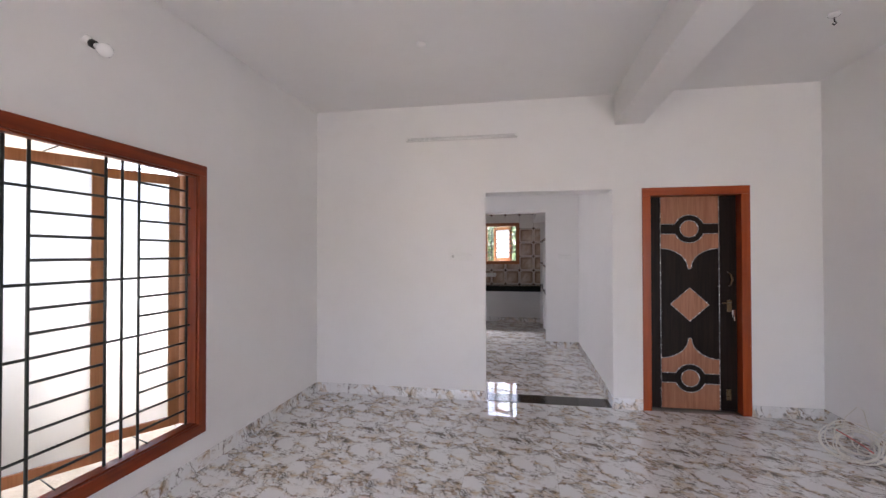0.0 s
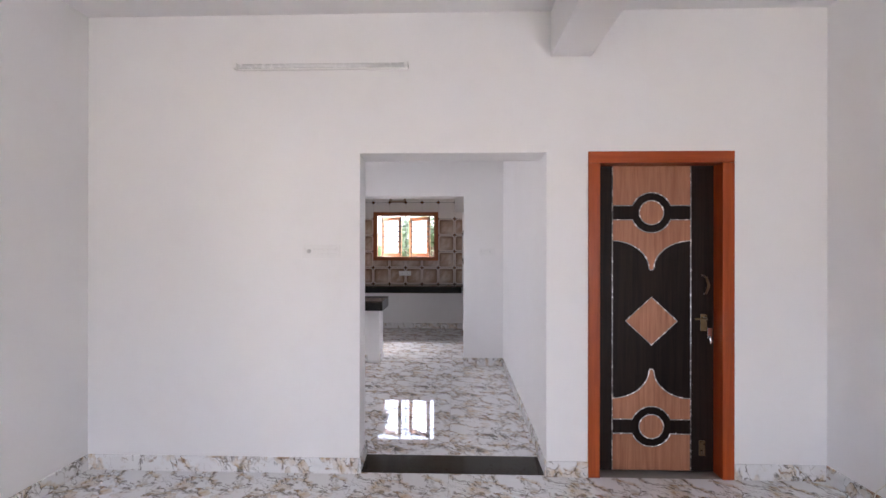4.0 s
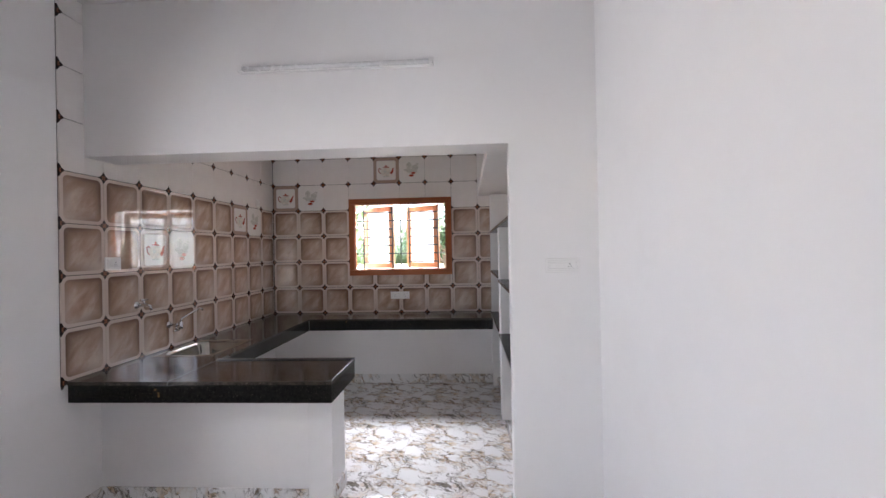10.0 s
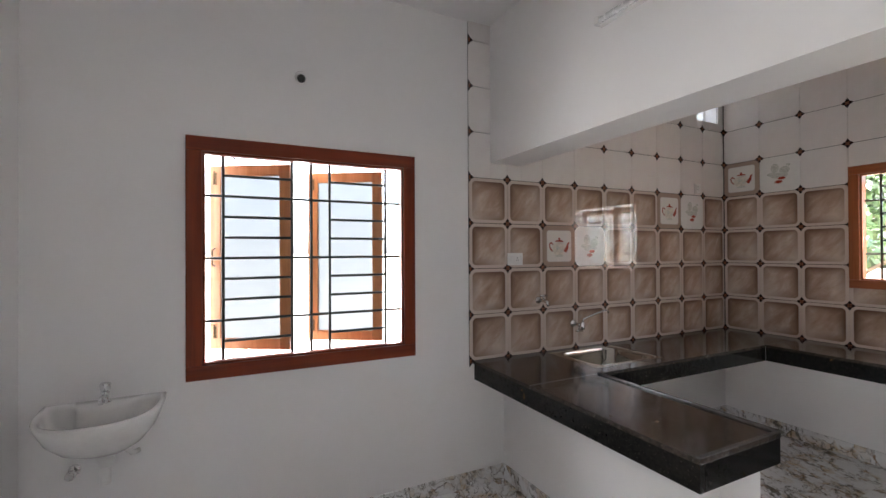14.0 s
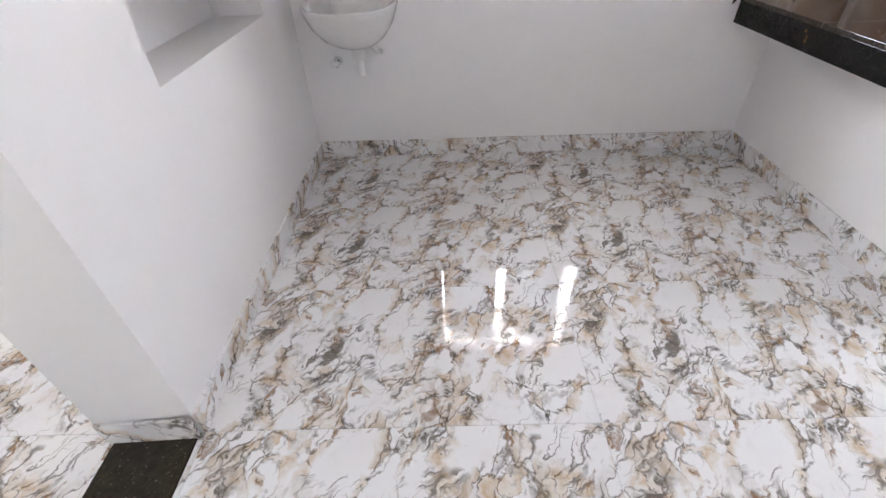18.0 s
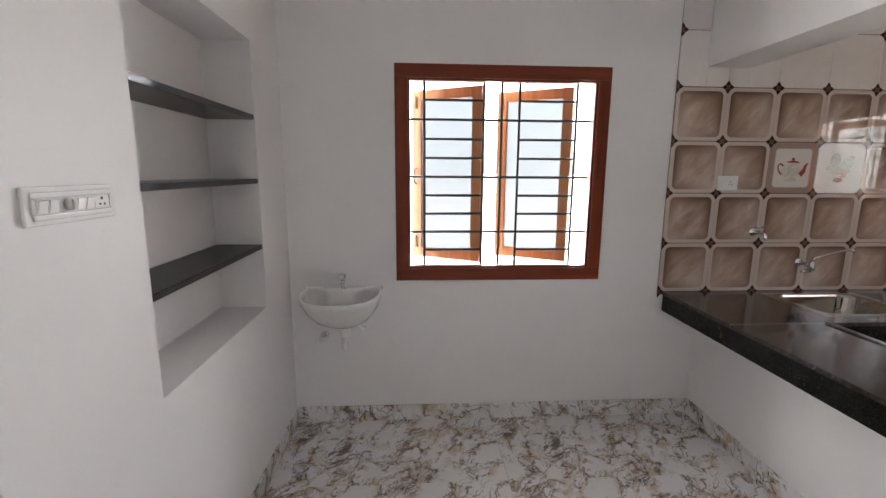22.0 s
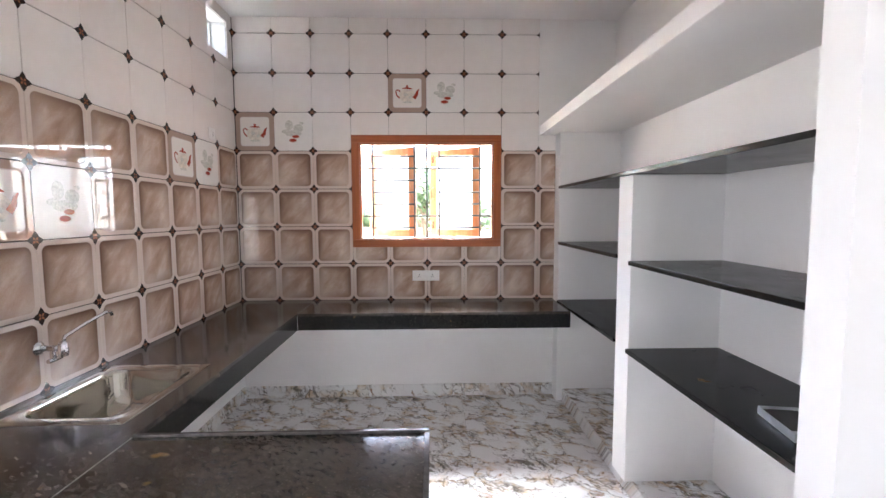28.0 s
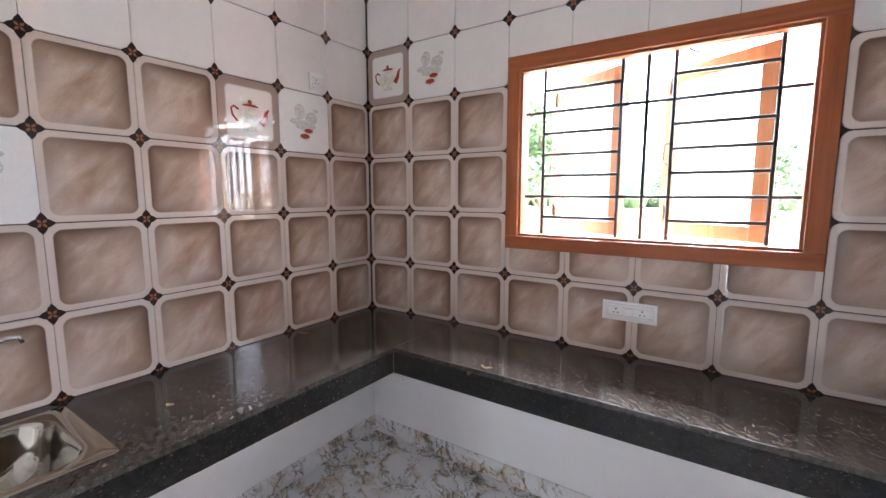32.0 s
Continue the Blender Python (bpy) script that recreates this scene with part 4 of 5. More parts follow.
# ---- shelves ----
def kitchen_shelves():
    setting("wall_shelf_fin", boxed(0.30, XE, 8.487, 8.645, 0.10, 1.712, bevel=0.004), PAINT, "white plastered upright between the shelf bays", "wall")
    plinth = setting("plinth", boxed(0.352, XE, 7.425, 9.735, 0, 0.088), FLOOR_GROUT, "marble-tiled plinth under the kitchen shelves", "plinth")
    y = 7.427
    k = 0
    while y < 9.73:
        e = min(y + 0.6, 9.733)
        for bx in ((0.342, 0.352, y + 0.001, e - 0.001, 0.0, 0.0995), (0.3525, XE - 0.002, y + 0.001, e - 0.001, 0.088, 0.0995)):
            ob = new("tile", mesh_of(boxed(*bx), "plinth_tile", MARBLE_STRIP))
            ob.parent = plinth
        y = e
    g = "black stone shelves of the kitchen"
    for lab, bx in (("long black stone shelf across both bays", (0.288, XE - 0.002, 7.427, 9.733, 1.714, 1.735)),
                    ("black stone shelf in the wide bay", (0.285, XE - 0.002, 7.427, 8.485, 1.255, 1.277)),
                    ("black stone shelf in the wide bay", (0.283, XE - 0.002, 7.427, 8.485, 0.80, 0.822)),
                    ("short black stone shelf in the narrow bay", (0.290, XE - 0.002, 8.647, 9.733, 1.275, 1.297)),
                    ("short black stone shelf in the narrow bay", (0.288, XE - 0.002, 8.647, 9.733, 0.81, 0.832))):
        x0, x1, y0, y1, z0, z1 = bx
        ob = thing("shelf", lab, "shelf", Matrix(), g)
        part("slab", boxed(x0 + 0.004, x1, y0, y1, z0, z1), SLAB, ob)
        part("front_edge", boxed(x0, x0 + 0.0038, y0, y1, z0 + 0.0006, z1 - 0.0006, bevel=0.0015), EDGE, ob, "polished black front edge")
    g = "black stone shelves of the dining niche"
    for z in (1.767, 1.476, 1.162):
        ob = thing("niche_shelf", "black stone shelf set into the wall niche", "shelf", Matrix(), g)
        part("slab", boxed(-1.858, -0.964, YD - 0.218, YD - 0.008, z, z + 0.022), SLAB, ob)
        part("front_edge", boxed(-1.858, -0.964, YD - 0.0078, YD - 0.004, z + 0.0006, z + 0.0214, bevel=0.0015), EDGE, ob, "polished black front edge")


kitchen_shelves()


def junction_box():
    b = thing("metal_box", "open galvanised metal switch box on the black shelf", "box", Matrix.Translation((0.46, 7.635, 0.823)) @ pose(0, 0, 0, 0, 0, -10))
    bm = bmesh.new()
    w, l, h, t = 0.062, 0.10, 0.028, 0.0015
    box(bm, -w, w, -l, l, 0, t)
    for bx in ((-w, -w + t, -l, l, t, h), (w - t, w, -l, l, t, h), (-w + t, w - t, -l, -l + t, t, h), (-w + t, w - t, l - t, l, t, h)):
        box(bm, *bx)
    part("body", bm, GALV, b)
    # dark block that fills the lower part of the box
    part("inside", boxed(-w + 0.002, w - 0.002, -l + 0.002, l - 0.002, 0.002, 0.019, bevel=0.002), DARK_FILL, b, "dark filling of the box")
    for sx, sy in ((-1, -1), (-1, 1), (1, -1), (1, 1)):
        part("lug", boxed(sx * (w - 0.012) - 0.008, sx * (w - 0.012) + 0.008, sy * (l - 0.012) - 0.008, sy * (l - 0.012) + 0.008, h - 0.004, h, bevel=0.001), GALV, b)
    k = thing("cable_roll", "small roll of black insulation tape beside the box", "tape roll", Matrix.Translation((0.60, 7.53, 0.823)))
    bm = bmesh.new()
    lathe(bm, [(0.03, 0), (0.045, 0), (0.045, 0.02), (0.03, 0.02), (0.03, 0.0005)], sides=20)
    part("roll", bm, BLACK, k)


junction_box()


# ---- wash basin ----
def basin():
    b = thing("wash_basin", "small white ceramic wall basin in the dining corner", "basin", Matrix.Translation((XW, 5.232, 0.853)))
    # rim outline: flat back on the wall, rounded front; local x out of the wall, y along it
    n = 28

    def loop(wide, front_x, z, x0, tilt=0.0, ledge=0.0):
        """One level of the bowl: round front, back edge stepped forward in the middle for the tap ledge."""
        deep = front_x - x0
        front = []
        for k in range(n + 1):
            t = math.pi * k / n - math.pi / 2
            cx = max(math.cos(t), 0.0) ** 0.58
            front.append((x0 + deep * cx, wide * math.copysign(abs(math.sin(t)) ** 0.85, math.sin(t)), z + tilt * (1 - cx)))
        back = []
        for k in range(1, 16):
            y = wide * (1 - 2 * k / 16)
            step = max(0.0, min(1.0, (0.125 - abs(y)) / 0.045))
            back.append((x0 + ledge * step * step * (3 - 2 * step), y, z + tilt))
        return front + back

    loops = [loop(0.047, 0.10, -0.215, 0.03), loop(0.098, 0.155, -0.195, 0.004), loop(0.154, 0.235, -0.155, 0.002), loop(0.198, 0.305, -0.095, 0.002), loop(0.223, 0.348, -0.03, 0.002, 0.004),
             loop(0.229, 0.357, -0.006, 0.002, 0.012), loop(0.227, 0.355, 0.0, 0.003, 0.012), loop(0.223, 0.348, 0.002, 0.006, 0.012),
             loop(0.209, 0.333, 0.0, 0.022, 0.010, 0.085), loop(0.204, 0.327, -0.010, 0.026, 0.0, 0.09), loop(0.191, 0.312, -0.06, 0.034, 0.0, 0.092),
             loop(0.161, 0.282, -0.115, 0.05, 0.0, 0.085), loop(0.103, 0.235, -0.148, 0.09, 0.0, 0.045), loop(0.028, 0.208, -0.156, 0.15)]
    bm = bmesh.new()
    rows = [[bm.verts.new(p) for p in lp] for lp in loops]
    for a, c in zip(rows, rows[1:]):
        m = len(a)
        for k in range(m):
            fc = bm.faces.new((a[k], a[(k + 1) % m], c[(k + 1) % m], c[k]))
            fc.smooth = True
    bm.faces.new(list(reversed(rows[0])))
    bm.faces.new(rows[-1])
    part("bowl", bm, CERAMIC, b)
    bm = bmesh.new()
    lathe(bm, [(0.024, -0.149), (0.022, -0.145), (0.008, -0.146)], Matrix.Translation((0.178, 0, -0.006)), 16)
    part("drain", bm, CHROME, b)
    bm = bmesh.new()
    lathe(bm, [(0.03, -0.255), (0.034, -0.25), (0.034, -0.215), (0.03, -0.205), (0.026, -0.196)], Matrix.Translation((0.10, 0.01, 0)), 16)
    lathe(bm, [(0.019, -0.335), (0.022, -0.33), (0.022, -0.25)], Matrix.Translation((0.10, 0.01, 0)), 16)
    part("waste_pipe", bm, PIPE, b, "short white plastic waste outlet")
    bm = bmesh.new()
    tube(bm, [(0.06, 0.07, -0.2), (0.05, 0.10, -0.235), (0.02, 0.12, -0.24)], 0.012, 10)
    part("support_lug", bm, CERAMIC, b)
    t = thing("pillar_tap", "small chrome pillar tap on the wash basin", "tap", Matrix.Translation((XW + 0.06, 5.232, 0.866)))
    bm = bmesh.new()
    lathe(bm, [(0.022, 0), (0.022, 0.006), (0.015, 0.012), (0.014, 0.035), (0.018, 0.045), (0.012, 0.052)], sides=14)
    tube(bm, [(0.005, 0, 0.03), (0.05, 0, 0.036), (0.075, 0, 0.026), (0.078, 0, 0.012)], [0.011, 0.011, 0.010, 0.009], 10)
    part("body", bm, CHROME, t)
    bm = bmesh.new()
    lathe(bm, [(0.015, 0.052), (0.02, 0.058), (0.021, 0.082), (0.016, 0.088), (0.006, 0.09)], sides=12)
    part("knob", bm, CHROME, t)
    v = thing("angle_valve", "chrome angle valve on the wall below the basin", "valve", Matrix.Translation((XW, 5.11, 0.565)))
    bm = bmesh.new()
    lathe(bm, [(0.024, 0.0), (0.024, 0.004), (0.012, 0.01)], Matrix.Rotation(radians(90), 4, "Y"), 14)
    part("flange", bm, CHROME, v)
    bm = bmesh.new()
    tube(bm, [(0.008, 0, 0), (0.05, 0, 0)], 0.011, 10)
    tube(bm, [(0.045, 0, 0), (0.045, 0, 0.035)], 0.008, 10)
    part("body", bm, CHROME, v)
    bm = bmesh.new()
    lathe(bm, [(0.012, 0.05), (0.02, 0.053), (0.02, 0.07), (0.012, 0.074)], Matrix.Rotation(radians(90), 4, "Y"), 12)
    part("knob", bm, CHROME, v)


basin()


# ---- electrical fittings ----
def plate(name, label, m, w, h, modules):
    """A switch or socket plate. Local x along the wall, y out of it towards the room (negative), z up."""
    p = thing(name, label, "switch plate" if "switch" in label else "socket", m)
    bm = bmesh.new()
    box(bm, -w / 2, w / 2, -0.009, 0, -h / 2, h / 2, bevel=0.004)
    part("cover", bm, PLASTIC, p)
    # rounded bezel round the module window
    bm = bmesh.new()
    q, hz = w / 2 - 0.014, h * 0.36
    for bx in ((-q, q, hz - 0.012, hz), (-q, q, -hz, -hz + 0.012), (-q, -q + 0.008, -hz + 0.0125, hz - 0.0125), (q - 0.008, q, -hz + 0.0125, hz - 0.0125)):
        box(bm, bx[0], bx[1], -0.0135, -0.0091, bx[2], bx[3], bevel=0.0035)
    part("bezel", bm, PLASTIC, p)
    inner = (2 * q - 0.02) / sum(1.7 if kind in "kp" else 1.0 for kind in modules)
    x = -q + 0.01
    zz = hz - 0.014
    for kind in modules:
        wide = inner * (1.7 if kind in "kp" else 1.0)
        c, mw = x + wide / 2, wide / 2 - 0.0007
        if kind == "s":
            bm = bmesh.new()
            box(bm, c - mw, c + mw, -0.0125, -0.0091, -zz, zz, bevel=0.001)
            vs = [bm.verts.new(v) for v in ((c - mw * 0.8, -0.0124, zz * 0.85), (c + mw * 0.8, -0.0124, zz * 0.85), (c + mw * 0.8, -0.0124, -zz * 0.85), (c - mw * 0.8, -0.0124, -zz * 0.85),
                                            (c - mw * 0.8, -0.0165, zz * 0.8), (c + mw * 0.8, -0.0165, zz * 0.8))]
            for fc in ((4, 5, 2, 3), (0, 1, 5, 4), (0, 4, 3), (1, 2, 5)):
                bm.faces.new([vs[i] for i in fc])
            part("rocker", bm, PLASTIC, p)
        elif kind == "k":
            part("regulator_face", boxed(c - mw, c + mw, -0.0125, -0.0091, -zz, zz, bevel=0.001), PLASTIC, p)
            bm = bmesh.new()
            r = min(mw, zz) * 0.92
            lathe(bm, [(r, 0.0126), (r, 0.02), (r * 0.85, 0.0225), (r * 0.2, 0.023)], Matrix.Translation((c, 0, 0)) @ Matrix.Rotation(radians(90), 4, "X"), 18)
            box(bm, c - r * 0.12, c + r * 0.12, -0.0255, -0.0225, -r * 0.8, r * 0.8, bevel=0.0006)
            part("regulator_knob", bm, KNOB_GREY, p)
        else:
            part("socket_face", boxed(c - mw, c + mw, -0.0125, -0.0091, -zz, zz, bevel=0.001), PLASTIC, p)
            k = min(mw, zz) / 0.019
            for dx, dz, r in ((0, 0.010, 0.0036), (-0.0095, -0.008, 0.003), (0.0095, -0.008, 0.003)):
                bm = bmesh.new()
                lathe(bm, [(r, 0.0122), (r, 0.0130), (0.0005, 0.0131)], Matrix.Translation((c + dx * k, 0, dz * k)) @ Matrix.Rotation(radians(90), 4, "X"), 10)
                part("pin_hole", bm, BLACK, p)
        x += wide
    return p


plate("switch_board", "white plastic switch board with fan regulator and six switches", Matrix.Translation((-0.699, YH, 1.449)), 0.246, 0.08, "kssssss")
plate("switch_board", "white plastic switch board with regulator and socket", Matrix.Translation((-0.717, YD, 1.462)) @ pose(0, 0, 0, 0, 0, 180), 0.25, 0.078, "sskssp")
plate("socket_plate", "white plastic switch and socket plate on the pier", Matrix.Translation((0.57, YK, 1.43)), 0.19, 0.08, "ssp")
plate("socket_plate", "white plastic double socket plate on tiles", Matrix.Translation((-0.757, 9.8598, 1.018)), 0.22, 0.085, "psp")
FACE_E = pose(0, 0, 0, 0, 0, 90)
plate("socket_plate", "white plastic socket plate on brown tiles", Matrix.Translation((-2.2505, 7.50, 1.482)) @ FACE_E, 0.125, 0.085, "sp")
plate("socket_plate", "small white socket plate high on cream tiles", Matrix.Translation((-2.2505, 9.47, 2.085)) @ FACE_E, 0.085, 0.085, "p")
plate("socket_plate", "white plastic socket plate on the hall wall", Matrix.Translation((XH, 3.40, 1.087)) @ pose(0, 0, 0, 0, 0, -90), 0.12, 0.075, "sp")


def tube_light(y, x0, x1, z):
    t = thing("tube_light", "unlit white tube light batten high on the wall", "tube light", Matrix.Translation((0, y, z)), "tube lights")
    part("batten", boxed(x0, x1, -0.028, 0, -0.016, 0.016, bevel=0.003), PLASTIC, t)
    bm = bmesh.new()
    tube(bm, [(x0 + 0.02, -0.038, 0), (x1 - 0.02, -0.038, 0)], 0.0135, 14)
    part("glass_tube", bm, TUBE, t)
    for x in (x0 + 0.012, x1 - 0.012):
        part("lamp_holder", boxed(x - 0.012, x + 0.012, -0.054, -0.0285, -0.018, 0.018, bevel=0.003), PLASTIC, t)


tube_light(YH, -1.262, -0.128, 2.648)
tube_light(YK, -1.272, -0.138, 2.60)


def bulb_holder(y, z, with_bulb):
    lab = "white bulb in an angled holder on the wall" if with_bulb else "empty black bulb holder on the wall"
    b = thing("wall_lamp", lab, "lamp", Matrix.Translation((XW, y, z)) @ pose(0, 0, 0, 0, 118, 0))
    bm = bmesh.new()
    lathe(bm, [(0.03, 0), (0.03, 0.008), (0.02, 0.016), (0.018, 0.03)], sides=16)
    part("base", bm, PLASTIC, b)
    bm = bmesh.new()
    lathe(bm, [(0.018, 0.03), (0.021, 0.034), (0.021, 0.06), (0.017, 0.064)], sides=16)
    part("holder", bm, BLACK, b)
    if with_bulb:
        bm = bmesh.new()
        lathe(bm, [(0.013, 0.064), (0.016, 0.08), (0.031, 0.105), (0.036, 0.125), (0.032, 0.145), (0.018, 0.16), (0.003, 0.164)], sides=20)
        part("bulb", bm, BULB, b, "opal white bulb")


bulb_holder(2.10, 2.56, True)
bulb_holder(6.085, 2.50, False)


def ceiling_rose(x, y, hook):
    r = thing("ceiling_rose", "small white ceiling point with a black hook" if hook else "plain white ceiling point cap", "ceiling point", Matrix.Translation((x, y, CH)), "ceiling points")
    bm = bmesh.new()
    lathe(bm, [(0.035, 0.0), (0.035, -0.01), (0.02, -0.022), (0.006, -0.024)], sides=18)
    part("rose", bm, PLASTIC if hook else PAINT, r)
    if not hook:
        return
    bm = bmesh.new()
    tube(bm, [(0, 0, -0.02), (0, 0, -0.045), (0.012, 0, -0.06), (0.0, 0, -0.072), (-0.012, 0, -0.06)], 0.004, 8)
    part("hook", bm, BLACK, r)


ceiling_rose(1.88, 3.42, True)
ceiling_rose(-0.80, 3.32, False)


def cable_coil():
    c = thing("cable_coil", "loose coil of ivory electric cable on the marble floor", "cable", Matrix.Translation((2.36, 4.08, 0.0)))
    rnd = random.Random(5)

    def ring_of(cx, cy, r, lean, turn, wob):
        """A loop leaning up from its lowest point on the floor."""
        u = Vector((math.cos(turn), math.sin(turn), 0))
        v = Vector((-math.sin(turn) * math.cos(lean), math.cos(turn) * math.cos(lean), math.sin(lean)))
        pts = []
        for i in range(40):
            t = i * math.tau / 40
            q = Vector((cx, cy, 0.005)) + u * (r * math.cos(t)) + v * (r * 0.92 * (1 + math.sin(t)))
            q.z += wob * (1 + math.sin(3 * t + 8 * r))
            q.x = min(q.x, 0.155)
            pts.append(tuple(q))
        return pts

    loops = [(-0.15 + rnd.uniform(-0.03, 0.03), -0.28 + rnd.uniform(-0.03, 0.03), rnd.uniform(0.13, 0.165), radians(rnd.uniform(28, 46)), radians(rnd.uniform(-45, -25)), rnd.uniform(0, 0.012)) for k in range(5)]
    loops += [(0.01 + rnd.uniform(-0.04, 0.03), -0.22 + rnd.uniform(-0.05, 0.05), rnd.uniform(0.09, 0.14), radians(rnd.uniform(20, 42)), radians(rnd.uniform(-60, 20)), rnd.uniform(0, 0.02)) for k in range(4)]
    for k, row in enumerate(loops):
        bm = bmesh.new()
        tube(bm, ring_of(*row), 0.0048, 6, closed=True)
        part("loop", bm, CABLE, c)
    bm = bmesh.new()
    tube(bm, [(-0.17, -0.12, 0.17), (-0.12, -0.16, 0.14), (-0.06, -0.22, 0.10), (-0.03, -0.27, 0.07)], 0.005, 6)
    part("strand", bm, CABLE_RED, c, "red cable strand")
    bm = bmesh.new()
    tube(bm, [(0.05, -0.12, 0.05), (0.07, -0.16, 0.15), (0.10, -0.3, 0.3), (0.15, -0.46, 0.43), (0.172, -0.505, 0.474)], 0.006, 6)
    part("tail", bm, CABLE, c)
    bm = bmesh.new()
    tube(bm, [(0.0, 0.1, 0.05), (0.02, 0.08, 0.2), (0.06, 0.02, 0.30), (0.09, 0.0, 0.28), (0.1, -0.05, 0.12), (0.1, -0.08, 0.05)], 0.0035, 6)
    part("loop", bm, CABLE, c)
    p = thing("conduit_end", "cut white conduit end in the hall wall", "conduit", Matrix.Translation((XH, 3.572, 0.475)))
    bm = bmesh.new()
    lathe(bm, [(0.016, 0), (0.016, 0.004), (0.012, 0.004), (0.012, 0.001)], Matrix.Rotation(radians(-90), 4, "Y"), 14)
    part("sleeve", bm, PIPE, p)
    bm = bmesh.new()
    lathe(bm, [(0.012, 0.0005), (0.012, 0.0015), (0.002, 0.002)], Matrix.Rotation(radians(-90), 4, "Y"), 14)
    part("hole", bm, BLACK, p, "dark open end")


cable_coil()
tagged(new("fan_box_cover", mesh_of(boxed(XH - 0.006, XH - 0.0005, 3.36, 3.53, 2.56, 2.70, bevel=0.002), "fan_box_cover", PAINT)), "painted-over cover of a wall junction box", "cover")


# ---- outside ----
def outside():
    bm = bmesh.new()
    s = 900
    vs = [bm.verts.new((x, y, -0.45)) for x, y in ((-s, -s), (s, -s), (s, s), (-s, s))]
    bm.faces.new(vs)
    setting("ground", bm, GROUND, "sunlit sandy ground with dry grass", "ground")
    bm = bmesh.new()
    box(bm, -6.2, -6.0, -6, 16, -0.45, 1.25)
    for k in range(8):
        box(bm, -6.28, -5.92, -6 + k * 3.1, -5.7 + k * 3.1, -0.45, 1.4)
    box(bm, -6.25, -5.95, -6, 16, 1.2505, 1.32)
    yard = boxed(-8, 6, YN + OUT, 15.5, -0.5, -0.43)
    setting("yard", yard, GROUND, "sandy sunlit yard behind the kitchen", "yard")
    setting("boundary_wall", bm, RENDERED, "pale rendered boundary wall beside the house", "wall")
    # unseen roof, added to hold sky light back from the hall window
    bm = bmesh.new()
    box(bm, XW - OUT - 3.2, XW - OUT - 0.31, -3.2, 4.6, 2.55, 2.67)
    box(bm, XW - OUT - 0.3095, XW - OUT, -3.2, 4.6, 2.55, 2.67)
    for y in (-3.0, 0.6, 4.3):
        box(bm, XW - OUT - 3.1, XW - OUT - 2.85, y, y + 0.25, -0.45, 2.5495)
    setting("porch_roof", bm, RENDERED, "pale rendered roof on pillars added to shade the hall window", "porch")
    setting("sunshade_2", boxed(XW - OUT - 0.55, XW - OUT, 5.3, 7.0, 2.24, 2.32), RENDERED, "pale concrete sunshade over the dining window", "sunshade")


outside()


def tree(x, y, height, spread, seed):
    rnd = random.Random(seed)
    t = thing("tree", "leafy green tree on open ground", "tree", Matrix.Translation((x, y, -0.45)), "trees beyond the house")
    bm = bmesh.new()
    tube(bm, [(0, 0, 0), (0.08, 0.03, height * 0.25), (-0.05, 0.1, height * 0.5), (0.05, 0, height * 0.8)], [0.2, 0.15, 0.11, 0.04], 8)
    tips = []
    for k in range(9):
        a = k * 2.4 + rnd.random()
        h0 = height * (0.28 + 0.06 * k)
        e = Vector((math.cos(a) * spread * rnd.uniform(0.5, 0.9), math.sin(a) * spread * rnd.uniform(0.5, 0.9), h0 + height * rnd.uniform(0.1, 0.25)))
        tube(bm, [(0, 0.05, h0), tuple(e * 0.5 + Vector((0, 0, h0 * 0.5 + 0.1))), tuple(e)], [0.07, 0.045, 0.015], 6)
        tips.append(e)
    part("trunk", bm, BARK, t)
    verts, faces = [], []
    centres = tips + [Vector((rnd.uniform(-0.4, 0.4) * spread, rnd.uniform(-0.4, 0.4) * spread, height * rnd.uniform(0.6, 1.0))) for _ in range(8)]
    for c in centres:
        rad = spread * rnd.uniform(0.28, 0.5)
        for _ in range(170):
            d = Vector((rnd.gauss(0, 1), rnd.gauss(0, 1), rnd.gauss(0, 0.8))).normalized() * rad * rnd.uniform(0.35, 1.05)
            p = c + d
            u = Vector((rnd.gauss(0, 1), rnd.gauss(0, 1), rnd.gauss(0, 1))).normalized()
            w = u.orthogonal().normalized()
            l = rnd.uniform(0.09, 0.18)
            n = len(verts)
            verts += [p - u * l, p + w * l * 0.45, p + u * l, p - w * l * 0.45]
            faces.append((n, n + 1, n + 2, n + 3))
    me = bpy.data.meshes.new("crown")
    me.from_pydata([tuple(v) for v in verts], [], faces)
    me.materials.append(LEAF)
    ob = new("crown", me)
    ob.parent = t
    return t


for k, (tx, ty, th, ts) in enumerate(((-5.6, 21.0, 4.2, 2.0), (-1.0, 25.0, 3.9, 1.9), (3.2, 24.0, 3.6, 1.8), (-10.5, 24.0, 4.6, 2.4), (1.0, 40.0, 4.4, 2.6), (-4.0, 42.0, 4.2, 2.8),
                                      (-13.0, 18.0, 4.0, 2.2), (7.5, 30.0, 4.4, 2.4), (-18.0, 34.0, 5.0, 3.0))):
    tree(tx, ty, th, ts, k + 3)
bm = bmesh.new()
rnd = random.Random(9)
for k in range(260):
    a = -100 + k * 0.8
    b = 70 + 8 * rnd.random()
    h = rnd.uniform(2.2, 4.2)
    lathe(bm, [(rnd.uniform(0.6, 1.4), -0.5), (rnd.uniform(1.2, 2.0), h * 0.35), (rnd.uniform(0.8, 1.6), h * 0.7), (0.2, h)], Matrix.Translation((a, b, 0)), 7)
tagged(new("far_trees", mesh_of(bm, "far_trees", LEAF)), "distant hazy line of green trees", "trees", "", "stuff")


# ---- floor tiles, skirting and wall tiles ----
tile_meshes = {}


